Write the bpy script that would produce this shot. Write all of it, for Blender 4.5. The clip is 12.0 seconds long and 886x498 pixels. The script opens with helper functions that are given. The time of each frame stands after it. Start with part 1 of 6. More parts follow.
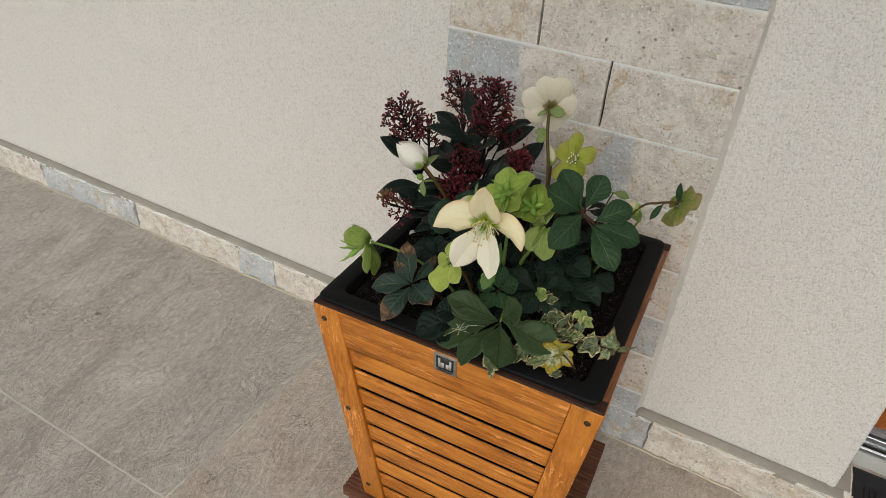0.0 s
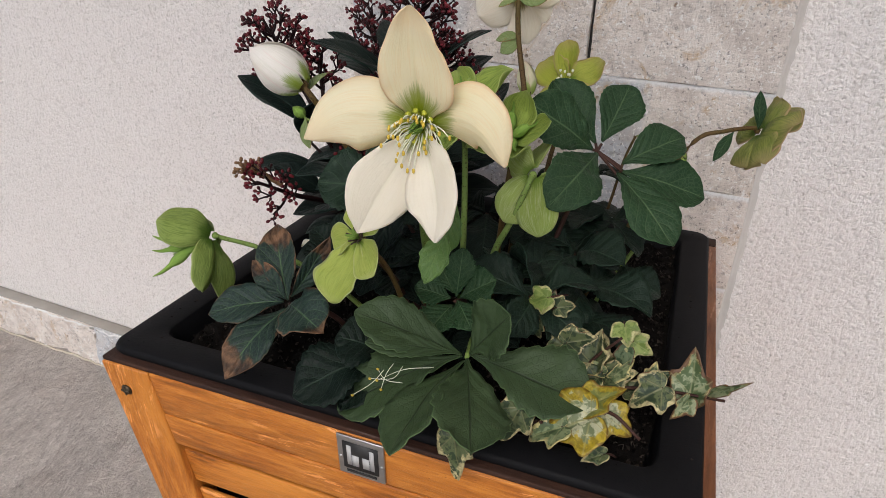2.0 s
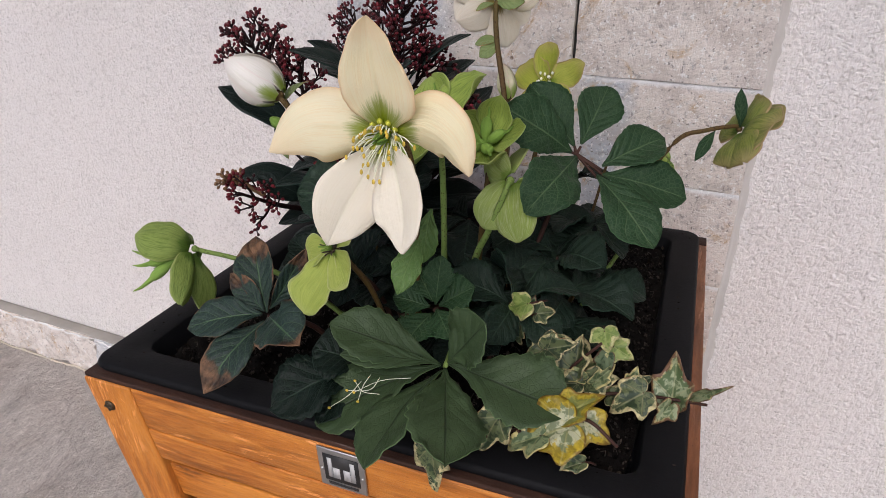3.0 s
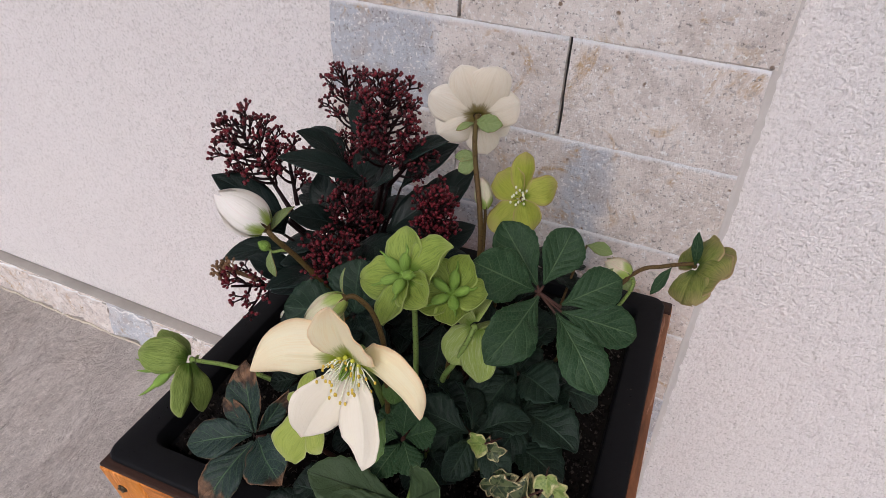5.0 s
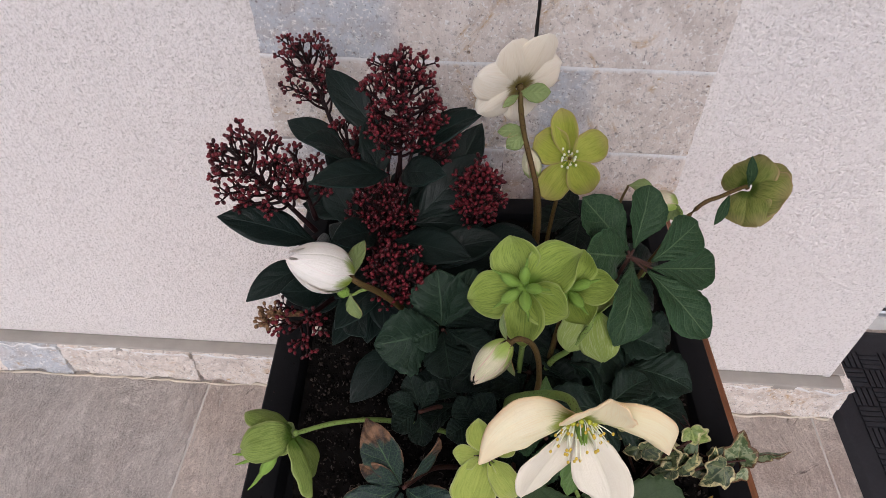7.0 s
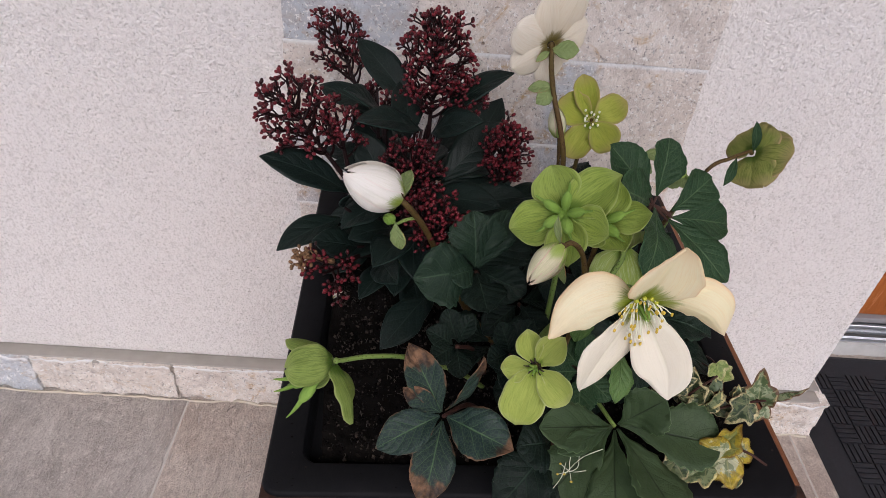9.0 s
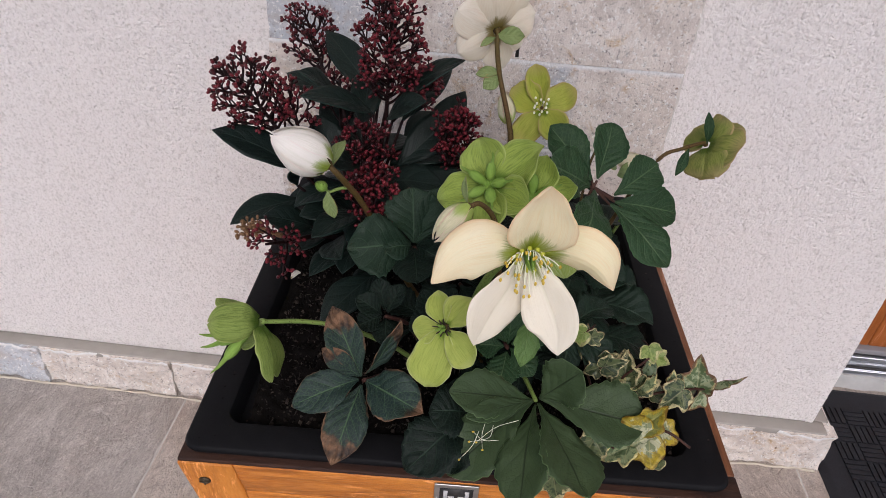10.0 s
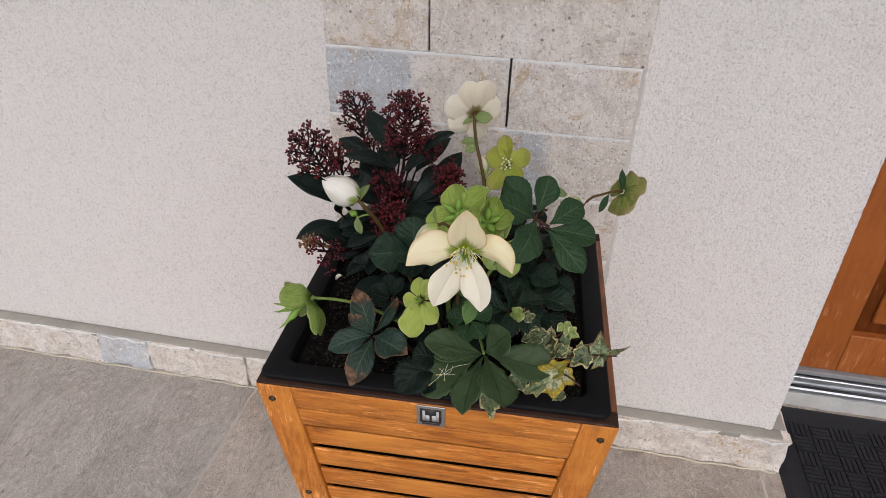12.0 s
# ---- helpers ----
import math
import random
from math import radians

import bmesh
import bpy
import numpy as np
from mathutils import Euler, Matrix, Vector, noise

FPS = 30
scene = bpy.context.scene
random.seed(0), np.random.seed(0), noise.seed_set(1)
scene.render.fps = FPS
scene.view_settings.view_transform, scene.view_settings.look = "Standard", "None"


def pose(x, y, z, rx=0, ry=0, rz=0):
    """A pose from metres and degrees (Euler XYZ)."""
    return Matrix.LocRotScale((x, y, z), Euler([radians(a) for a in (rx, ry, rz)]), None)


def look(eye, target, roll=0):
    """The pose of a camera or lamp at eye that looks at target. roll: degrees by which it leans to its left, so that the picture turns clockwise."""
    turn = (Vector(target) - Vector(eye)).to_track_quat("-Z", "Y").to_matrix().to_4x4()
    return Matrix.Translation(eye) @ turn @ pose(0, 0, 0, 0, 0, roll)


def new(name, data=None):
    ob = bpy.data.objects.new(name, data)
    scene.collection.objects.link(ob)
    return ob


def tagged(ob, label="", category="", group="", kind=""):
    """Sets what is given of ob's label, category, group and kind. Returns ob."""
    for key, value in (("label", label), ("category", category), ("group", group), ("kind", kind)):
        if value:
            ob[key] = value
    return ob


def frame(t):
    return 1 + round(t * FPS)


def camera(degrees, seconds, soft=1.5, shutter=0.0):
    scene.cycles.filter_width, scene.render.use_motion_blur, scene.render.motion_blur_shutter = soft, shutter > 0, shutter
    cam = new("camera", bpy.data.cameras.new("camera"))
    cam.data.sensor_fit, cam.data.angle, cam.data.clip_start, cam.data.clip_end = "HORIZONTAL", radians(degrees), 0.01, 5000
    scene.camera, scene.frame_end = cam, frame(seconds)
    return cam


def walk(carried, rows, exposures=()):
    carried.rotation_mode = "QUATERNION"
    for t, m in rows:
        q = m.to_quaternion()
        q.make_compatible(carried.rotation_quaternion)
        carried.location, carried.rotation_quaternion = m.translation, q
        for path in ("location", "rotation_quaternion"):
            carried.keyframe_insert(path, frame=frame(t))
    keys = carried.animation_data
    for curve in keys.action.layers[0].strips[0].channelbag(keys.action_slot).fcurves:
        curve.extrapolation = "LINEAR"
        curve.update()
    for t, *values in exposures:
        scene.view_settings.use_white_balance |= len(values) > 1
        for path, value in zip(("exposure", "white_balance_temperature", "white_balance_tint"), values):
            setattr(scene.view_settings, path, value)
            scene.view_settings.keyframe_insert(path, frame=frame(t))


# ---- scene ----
cam = camera(67.8, 12.0, soft=0.55)
PATH = [
    (0, (0.698, -0.918, 0.994), (-0.054, 0.547, -0.14), 4.0),
    (0.5, (0.684, -0.904, 0.945), (-0.021, 0.638, -0.116), 3.0),
    (1, (0.647, -0.817, 0.838), (-0.044, 0.772, -0.162), 3.0),
    (1.5, (0.615, -0.707, 0.754), (-0.056, 0.925, -0.186), 2.7),
    (2, (0.601, -0.666, 0.719), (-0.083, 1.003, -0.145), 2.4),
    (2.5, (0.601, -0.661, 0.729), (-0.091, 1.005, -0.136), 1.6),
    (3, (0.615, -0.655, 0.722), (-0.088, 1.006, -0.14), 0.7),
    (3.2, (0.623, -0.652, 0.728), (-0.075, 1.009, -0.14), -0.0),
    (4.8, (0.627, -0.612, 0.872), (-0.046, 0.927, -0.214), 1.5),
    (5, (0.615, -0.603, 0.884), (-0.037, 0.898, -0.266), 2.5),
    (5.5, (0.579, -0.571, 0.917), (-0.008, 0.854, -0.359), 2.7),
    (6, (0.547, -0.537, 0.938), (0.018, 0.786, -0.466), 0.1),
    (6.5, (0.496, -0.545, 0.929), (0.197, 0.815, -0.506), 1.2),
    (6.7, (0.462, -0.553, 0.931), (0.27, 0.807, -0.523), 0.5),
    (8.3, (0.35, -0.621, 0.903), (0.526, 0.877, -0.41), 4.9),
    (8.5, (0.349, -0.632, 0.891), (0.464, 0.882, -0.412), 5.3),
    (9, (0.365, -0.645, 0.87), (0.423, 0.898, -0.401), 5.2),
    (9.5, (0.4, -0.654, 0.849), (0.39, 0.944, -0.353), 4.2),
    (10, (0.45, -0.677, 0.842), (0.352, 0.934, -0.338), 3.8),
    (10.5, (0.515, -0.73, 0.884), (0.229, 0.913, -0.22), 2.8),
    (11, (0.566, -0.79, 0.92), (0.186, 0.844, -0.168), 5.1),
    (11.5, (0.549, -0.842, 0.946), (0.25, 0.812, -0.138), 3.4),
    (12, (0.547, -0.888, 0.955), (0.246, 0.775, -0.115), 1.6),
]
walk(cam, [(t, look(eye, target, roll)) for t, eye, target, roll in PATH], [(0.0, -0.21, 6210, 0), (1.0, -0.15, 6190, 1), (1.5, -0.10, 6110, 5), (2.5, 0.07, 5880, 12), (5.0, 0.03, 5840, 15), (9.5, 0.03, 5840, 15), (10.8, 0.03, 5860, 13), (12.0, -0.06, 5900, 9)])

# ---- world and light ----
world = bpy.data.worlds.new("world")
scene.world = world
world.use_nodes = True
_wn = world.node_tree.nodes
_sky = _wn.new("ShaderNodeTexSky")
_sky.sky_type, _sky.sun_disc = "NISHITA", False
_sky.sun_elevation, _sky.sun_rotation = radians(45), radians(174)
_sky.air_density, _sky.dust_density, _sky.ozone_density = 1.0, 4.0, 1.0
world.node_tree.links.new(_sky.outputs[0], _wn["Background"].inputs[0])
_wn["Background"].inputs[1].default_value = 0.125
sun = new("sun", bpy.data.lights.new("sun", "SUN"))
sun.data.energy, sun.data.angle, sun.data.color = 1.6, radians(42), (1.0, 0.93, 0.84)
sun.matrix_world = look((0.35, -3.2, 3.2), (0, 0, 0))


# ---- materials ----
class Nodes:
    """A short way to write a node tree."""

    def __init__(self, name):
        self.mat = bpy.data.materials.new(name)
        self.mat.use_nodes = True
        self.tree = self.mat.node_tree
        self.bsdf = self.tree.nodes["Principled BSDF"]
        self.out = self.tree.nodes["Material Output"]

    def add(self, kind, **sockets):
        n = self.tree.nodes.new("ShaderNode" + kind)
        for k, v in sockets.items():
            self.put(n, k, v)
        return n

    def put(self, n, key, v):
        key = key.replace("_", " ")
        sock = n.inputs[int(key)] if key.isdigit() else n.inputs[key]
        if isinstance(v, bpy.types.NodeSocket):
            self.tree.links.new(v, sock)
        else:
            sock.default_value = (*v, 1) if isinstance(v, tuple) and sock.type == "RGBA" and len(v) == 3 else v

    def set(self, **sockets):
        for k, v in sockets.items():
            self.put(self.bsdf, k, v)

    def coords(self, kind="Object", scale=(1, 1, 1)):
        tc = self.add("TexCoord")
        mp = self.add("Mapping", Vector=tc.outputs[kind], Scale=scale)
        return mp.outputs[0]

    def world(self, scale=(1, 1, 1)):
        g = self.add("NewGeometry")
        return self.add("Mapping", Vector=g.outputs["Position"], Scale=scale).outputs[0]

    def noise(self, vec, scale, detail=4.0, rough=0.55, dist=0.0):
        return self.add("TexNoise", Vector=vec, Scale=scale, Detail=detail, Roughness=rough, Distortion=dist).outputs["Fac"]

    def voronoi(self, vec, scale, feature="F1"):
        n = self.add("TexVoronoi", Vector=vec, Scale=scale)
        n.feature = feature
        return n.outputs["Distance"]

    def ramp(self, fac, *stops):
        n = self.add("ValToRGB", Fac=fac)
        els = n.color_ramp.elements
        while len(els) < len(stops):
            els.new(0.5)
        for e, (p, c) in zip(els, stops):
            e.position, e.color = p, (c if len(c) == 4 else (*c, 1)) if isinstance(c, tuple) else (c, c, c, 1)
        return n.outputs[0]

    def mix(self, fac, a, b, kind="MIX"):
        n = self.tree.nodes.new("ShaderNodeMix")
        n.data_type, n.blend_type = "RGBA", kind
        for i, v in ((0, fac), (6, a), (7, b)):
            if isinstance(v, bpy.types.NodeSocket):
                self.tree.links.new(v, n.inputs[i])
            else:
                n.inputs[i].default_value = (*v, 1) if isinstance(v, tuple) and len(v) == 3 else v
        return n.outputs[2]

    def math(self, op, a, b=0.0, c=0.0):
        n = self.tree.nodes.new("ShaderNodeMath")
        n.operation = op
        for i, v in enumerate((a, b, c)):
            if isinstance(v, bpy.types.NodeSocket):
                self.tree.links.new(v, n.inputs[i])
            else:
                n.inputs[i].default_value = v
        return n.outputs[0]

    def bump(self, height, strength, distance):
        b = self.add("Bump", Height=height, Strength=strength, Distance=distance)
        self.put(self.bsdf, "Normal", b.outputs[0])
        return b.outputs[0]

    def uv(self):
        s = self.add("SeparateXYZ", Vector=self.add("UVMap").outputs[0])
        return s.outputs[0], s.outputs[1]

    def random(self):
        return self.add("ObjectInfo").outputs["Random"]

    def through_light(self, color, share):
        """Lets part of the light pass, as thin leaves and petals do."""
        t = self.add("BsdfTranslucent", Color=color)
        m = self.add("MixShader", Fac=share)
        self.tree.links.new(self.bsdf.outputs[0], m.inputs[1])
        self.tree.links.new(t.outputs[0], m.inputs[2])
        self.tree.links.new(m.outputs[0], self.out.inputs[0])


def m_stucco():
    """Rubbed mineral render: rounded grains a few millimetres apart, pitting, faint stains; relief shading is in the
    colour.
    """
    n = Nodes("stucco")
    p = n.world()
    grain = n.math("ADD", n.math("MULTIPLY", n.noise(p, 290, 2.0, 0.5, 0.25), 0.62), n.math("MULTIPLY", n.noise(p, 470, 2.0, 0.5), 0.38))
    fine = n.noise(p, 800, 2.0, 0.5)
    crumb = n.noise(p, 185, 3, 0.6, 0.3)
    lump = n.noise(p, 110, 3, 0.6)
    big = n.noise(p, 2.2, 3)
    mid = n.noise(p, 26, 4)
    base = n.mix(big, (0.825, 0.782, 0.753), (0.865, 0.827, 0.803))
    base = n.mix(n.ramp(mid, (0.35, 0.0), (0.75, 0.12)), base, (0.68, 0.635, 0.59))
    # Hollows are darkened and grain tops lightened, as shading of the relief.
    base = n.mix(n.ramp(grain, (0.39, 0.40), (0.48, 0.0)), base, (0.55, 0.515, 0.48))
    base = n.mix(n.ramp(grain, (0.52, 0.0), (0.62, 0.6)), base, (0.88, 0.85, 0.83))
    base = n.mix(n.ramp(crumb, (0.34, 0.45), (0.46, 0.0)), base, (0.60, 0.565, 0.53))
    pit_shade = n.math("MULTIPLY", n.ramp(grain, (0.34, 1.0), (0.42, 0.0)), n.ramp(lump, (0.40, 1.0), (0.56, 0.1)))
    base = n.mix(n.math("MULTIPLY", pit_shade, 0.45), base, (0.32, 0.29, 0.26))
    specks = n.ramp(n.voronoi(p, 120), (0.04, 0.7), (0.10, 0.0))
    base = n.mix(n.math("MULTIPLY", specks, n.ramp(mid, (0.5, 0.0), (0.62, 0.8))), base, (0.26, 0.235, 0.21))
    n.set(Base_Color=base, Roughness=0.95, Specular_IOR_Level=0.15)
    n.bump(n.math("ADD", n.math("ADD", n.math("MULTIPLY", grain, 0.8), crumb), n.math("ADD", n.math("MULTIPLY", fine, 0.2), n.math("MULTIPLY", lump, 0.3))), 1.0, 0.0035)
    return n.mat


def m_stone(name, kind):
    n = Nodes(name)
    p = n.world()
    r = n.random()
    fine = n.noise(p, 520, 3, 0.6)
    grain = n.noise(p, 150, 6, 0.7)
    patch = n.noise(p, 34, 5, 0.65, 0.6)
    big = n.noise(p, 8, 4, 0.6, 0.8)
    beige = n.mix(n.ramp(big, (0.3, 0.0), (0.7, 1.0)), (0.72, 0.635, 0.555), (0.85, 0.785, 0.725))
    beige = n.mix(n.math("MULTIPLY", r, 0.5), beige, (0.80, 0.73, 0.68))
    blue = n.mix(big, (0.47, 0.50, 0.545), (0.64, 0.665, 0.70))
    x = n.add("SeparateXYZ", Vector=n.world()).outputs[0]
    if kind == "beige":
        base = beige
    elif kind == "blue":
        base = n.mix(n.ramp(n.noise(p, 6, 3, 0.6), (0.50, 0.0), (0.66, 0.8)), blue, beige)
    elif kind == "left":
        edge = n.math("ADD", x, n.math("MULTIPLY", n.math("SUBTRACT", patch, 0.5), 0.045))
        base = n.mix(n.ramp(edge, (0.328, 0.0), (0.348, 1.0)), blue, beige)
    else:
        d = n.math("ABSOLUTE", n.math("SUBTRACT", n.math("ADD", x, n.math("MULTIPLY", n.math("SUBTRACT", patch, 0.5), 0.05)), 0.508))
        base = n.mix(n.ramp(d, (0.014, 0.05), (0.034, 1.0)), blue, beige)
    base = n.mix(n.ramp(patch, (0.32, 0.65), (0.54, 0.0)), base, (0.50, 0.43, 0.38))
    base = n.mix(n.ramp(patch, (0.53, 0.0), (0.74, 0.55)), base, (0.84, 0.80, 0.75))
    rust = n.ramp(n.noise(p, 13, 4, 0.75, 1.8), (0.56, 0.0), (0.67, 0.85))
    base = n.mix(n.math("MULTIPLY", rust, n.ramp(grain, (0.35, 0.2), (0.6, 1.0))), base, (0.50, 0.32, 0.13))
    dots = n.ramp(n.voronoi(p, 62), (0.10, 1.0), (0.16, 0.0))
    base = n.mix(n.math("MULTIPLY", dots, n.ramp(n.noise(p, 40, 2), (0.5, 0.0), (0.6, 0.9))), base, (0.19, 0.115, 0.06))
    light = n.ramp(n.noise(p, 240, 4, 0.65, 0.6), (0.56, 0.0), (0.64, 0.9))
    base = n.mix(light, base, (0.90, 0.88, 0.85))
    dark = n.ramp(grain, (0.34, 0.55), (0.45, 0.0))
    base = n.mix(dark, base, (0.22, 0.195, 0.175))
    pit = n.ramp(n.noise(p, 330, 2, 0.5), (0.29, 0.7), (0.36, 0.0))
    base = n.mix(pit, base, (0.15, 0.13, 0.115))
    u, v = n.uv()
    # A thin, uneven pale line along the top edge of each block.
    pale_top = n.ramp(n.math("ADD", v, n.math("MULTIPLY", n.noise(p, 90, 4, 0.7), 0.0042)), (0.0046, 1.0), (0.0062, 0.0))
    base = n.mix(pale_top, base, (0.90, 0.89, 0.88))
    n.set(Base_Color=base, Roughness=0.85, Specular_IOR_Level=0.3)
    n.bump(n.math("ADD", n.math("MULTIPLY", grain, 1.6), n.math("ADD", n.math("MULTIPLY", fine, 0.6), n.math("MULTIPLY", patch, 1.2))), 0.9, 0.0028)
    return n.mat


def m_tile(name, low, high, flush):
    """Slate-look porcelain: fine flaked grain, cracks and a flush of rust."""
    n = Nodes(name)
    p = n.world()
    ridge = n.noise(n.world((1.0, 0.45, 1.0)), 14, 10, 0.72, 0.8)
    layer = n.noise(n.world((1.2, 0.7, 1.0)), 85, 6, 0.72, 0.4)
    fine = n.noise(p, 330, 3, 0.65)
    big = n.noise(p, 2.6, 3, 0.6, 0.6)
    base = n.mix(n.ramp(big, (0.3, 0.0), (0.7, 1.0)), low, high)
    base = n.mix(n.math("MULTIPLY", n.ramp(n.noise(p, 7, 3), (0.50, 0.0), (0.70, 0.7)), flush), base, (0.37, 0.26, 0.20))
    # Pale ridges and deep hollows put the relief's light and shade into the colour.
    pale, deep = tuple(c * 1.3 for c in high), tuple(c * 0.62 for c in low)
    base = n.mix(n.ramp(ridge, (0.50, 0.0), (0.66, 0.45)), base, pale)
    base = n.mix(n.ramp(ridge, (0.36, 0.40), (0.47, 0.0)), base, deep)
    base = n.mix(n.ramp(layer, (0.37, 0.5), (0.47, 0.0)), base, deep)
    base = n.mix(n.ramp(layer, (0.53, 0.0), (0.64, 0.6)), base, pale)
    base = n.mix(n.ramp(fine, (0.34, 0.4), (0.45, 0.0)), base, tuple(c * 0.5 for c in low))
    base = n.mix(n.ramp(fine, (0.57, 0.0), (0.68, 0.5)), base, tuple(c * 1.5 for c in high))
    level = n.math("ABSOLUTE", n.math("SUBTRACT", n.noise(n.world((1.0, 0.6, 1.0)), 6.5, 5, 0.6, 1.2), 0.5))
    crack = n.math("MULTIPLY", n.ramp(level, (0.0, 1.0), (0.006, 0.0)), n.ramp(n.noise(p, 9, 2), (0.52, 0.0), (0.60, 1.0)))
    base = n.mix(n.math("MULTIPLY", crack, 0.8), base, n.mix(n.ramp(n.noise(p, 5, 1), (0.47, 0.0), (0.53, 1.0)), (0.13, 0.11, 0.095), (0.60, 0.57, 0.54)))
    n.set(Base_Color=base, Roughness=n.ramp(fine, (0.3, 0.5), (0.7, 0.72)), Specular_IOR_Level=0.35)
    h = n.math("ADD", n.math("MULTIPLY", ridge, 3.6), n.math("ADD", n.math("MULTIPLY", layer, 0.9), n.math("MULTIPLY", fine, 0.35)))
    n.bump(n.math("SUBTRACT", h, n.math("MULTIPLY", crack, 0.4)), 1.0, 0.0065)
    return n.mat


def m_grey(name, a, b, scale=60, rough=0.85, dist=0.001, metal=0.0, spec=0.4):
    """A plain mineral, plastic or metal surface with stains and fine grain."""
    n = Nodes(name)
    p = n.world()
    mixed = n.mix(n.noise(p, scale, 4), a, b)
    mixed = n.mix(n.ramp(n.noise(p, scale * 0.17, 3), (0.45, 0.0), (0.8, 0.45)), mixed, tuple(c * 0.72 for c in a))
    n.set(Base_Color=mixed, Roughness=rough, Metallic=metal, Specular_IOR_Level=spec)
    n.bump(n.noise(p, scale * 5, 3), 0.35, dist)
    return n.mat


def m_wood(name, light, mid, dark, axis, rough=0.38):
    """Oiled hardwood with its grain along one axis of the world."""
    n = Nodes(name)
    r = n.random()
    stretch = {"x": (3.2, 30, 30), "z": (30, 30, 3.2), "y": (30, 3.2, 30)}[axis]
    tc = n.add("NewGeometry").outputs["Position"]
    shift = n.add("VectorMath")
    shift.operation = "ADD"
    n.tree.links.new(tc, shift.inputs[0])
    comb = n.add("CombineXYZ", X=n.math("MULTIPLY", r, 7.3), Y=n.math("MULTIPLY", r, 3.1), Z=n.math("MULTIPLY", r, 5.7))
    n.tree.links.new(comb.outputs[0], shift.inputs[1])
    v = n.add("Mapping", Vector=shift.outputs[0], Scale=stretch).outputs[0]
    grain = n.noise(v, 5.0, 6, 0.68, 0.5)
    fine = n.noise(v, 26.0, 5, 0.7)
    blot = n.noise(shift.outputs[0], 9, 3)
    half_dark = tuple(0.5 * (m + d) for m, d in zip(mid, dark))
    base = n.ramp(grain, (0.30, dark), (0.40, half_dark), (0.49, mid), (0.62, light))
    base = n.mix(n.ramp(fine, (0.34, 0.7), (0.47, 0.0)), base, half_dark)
    base = n.mix(n.ramp(blot, (0.42, 0.0), (0.66, 0.65)), base, light)
    base = n.mix(n.ramp(n.noise(shift.outputs[0], 23, 4, 0.6), (0.30, 0.5), (0.46, 0.0)), base, mid)
    base = n.mix(n.math("MULTIPLY", r, 0.22), base, half_dark)
    flake = n.math("MULTIPLY", n.ramp(n.noise(v, 4, 5, 0.75, 1.2), (0.56, 0.0), (0.60, 0.8)), n.ramp(n.noise(shift.outputs[0], 14, 2), (0.54, 0.0), (0.60, 1.0)))
    base = n.mix(flake, base, tuple(min(1, c * 1.25 + 0.07) for c in light))
    pore = n.ramp(n.voronoi(n.add("Mapping", Vector=shift.outputs[0], Scale=tuple(1.0 if c < 10 else 3.0 for c in stretch)).outputs[0], 130), (0.06, 0.75), (0.13, 0.0))
    base = n.mix(n.math("MULTIPLY", pore, n.ramp(n.noise(shift.outputs[0], 30, 2), (0.50, 0.0), (0.60, 1.0))), base, dark)
    n.set(Base_Color=base, Roughness=n.ramp(fine, (0.3, rough + 0.2), (0.7, rough)), Specular_IOR_Level=0.32)
    n.bump(n.math("ADD", grain, n.math("ADD", n.math("MULTIPLY", fine, 0.6), n.math("MULTIPLY", flake, 0.25))), 0.5, 0.0016)
    return n.mat


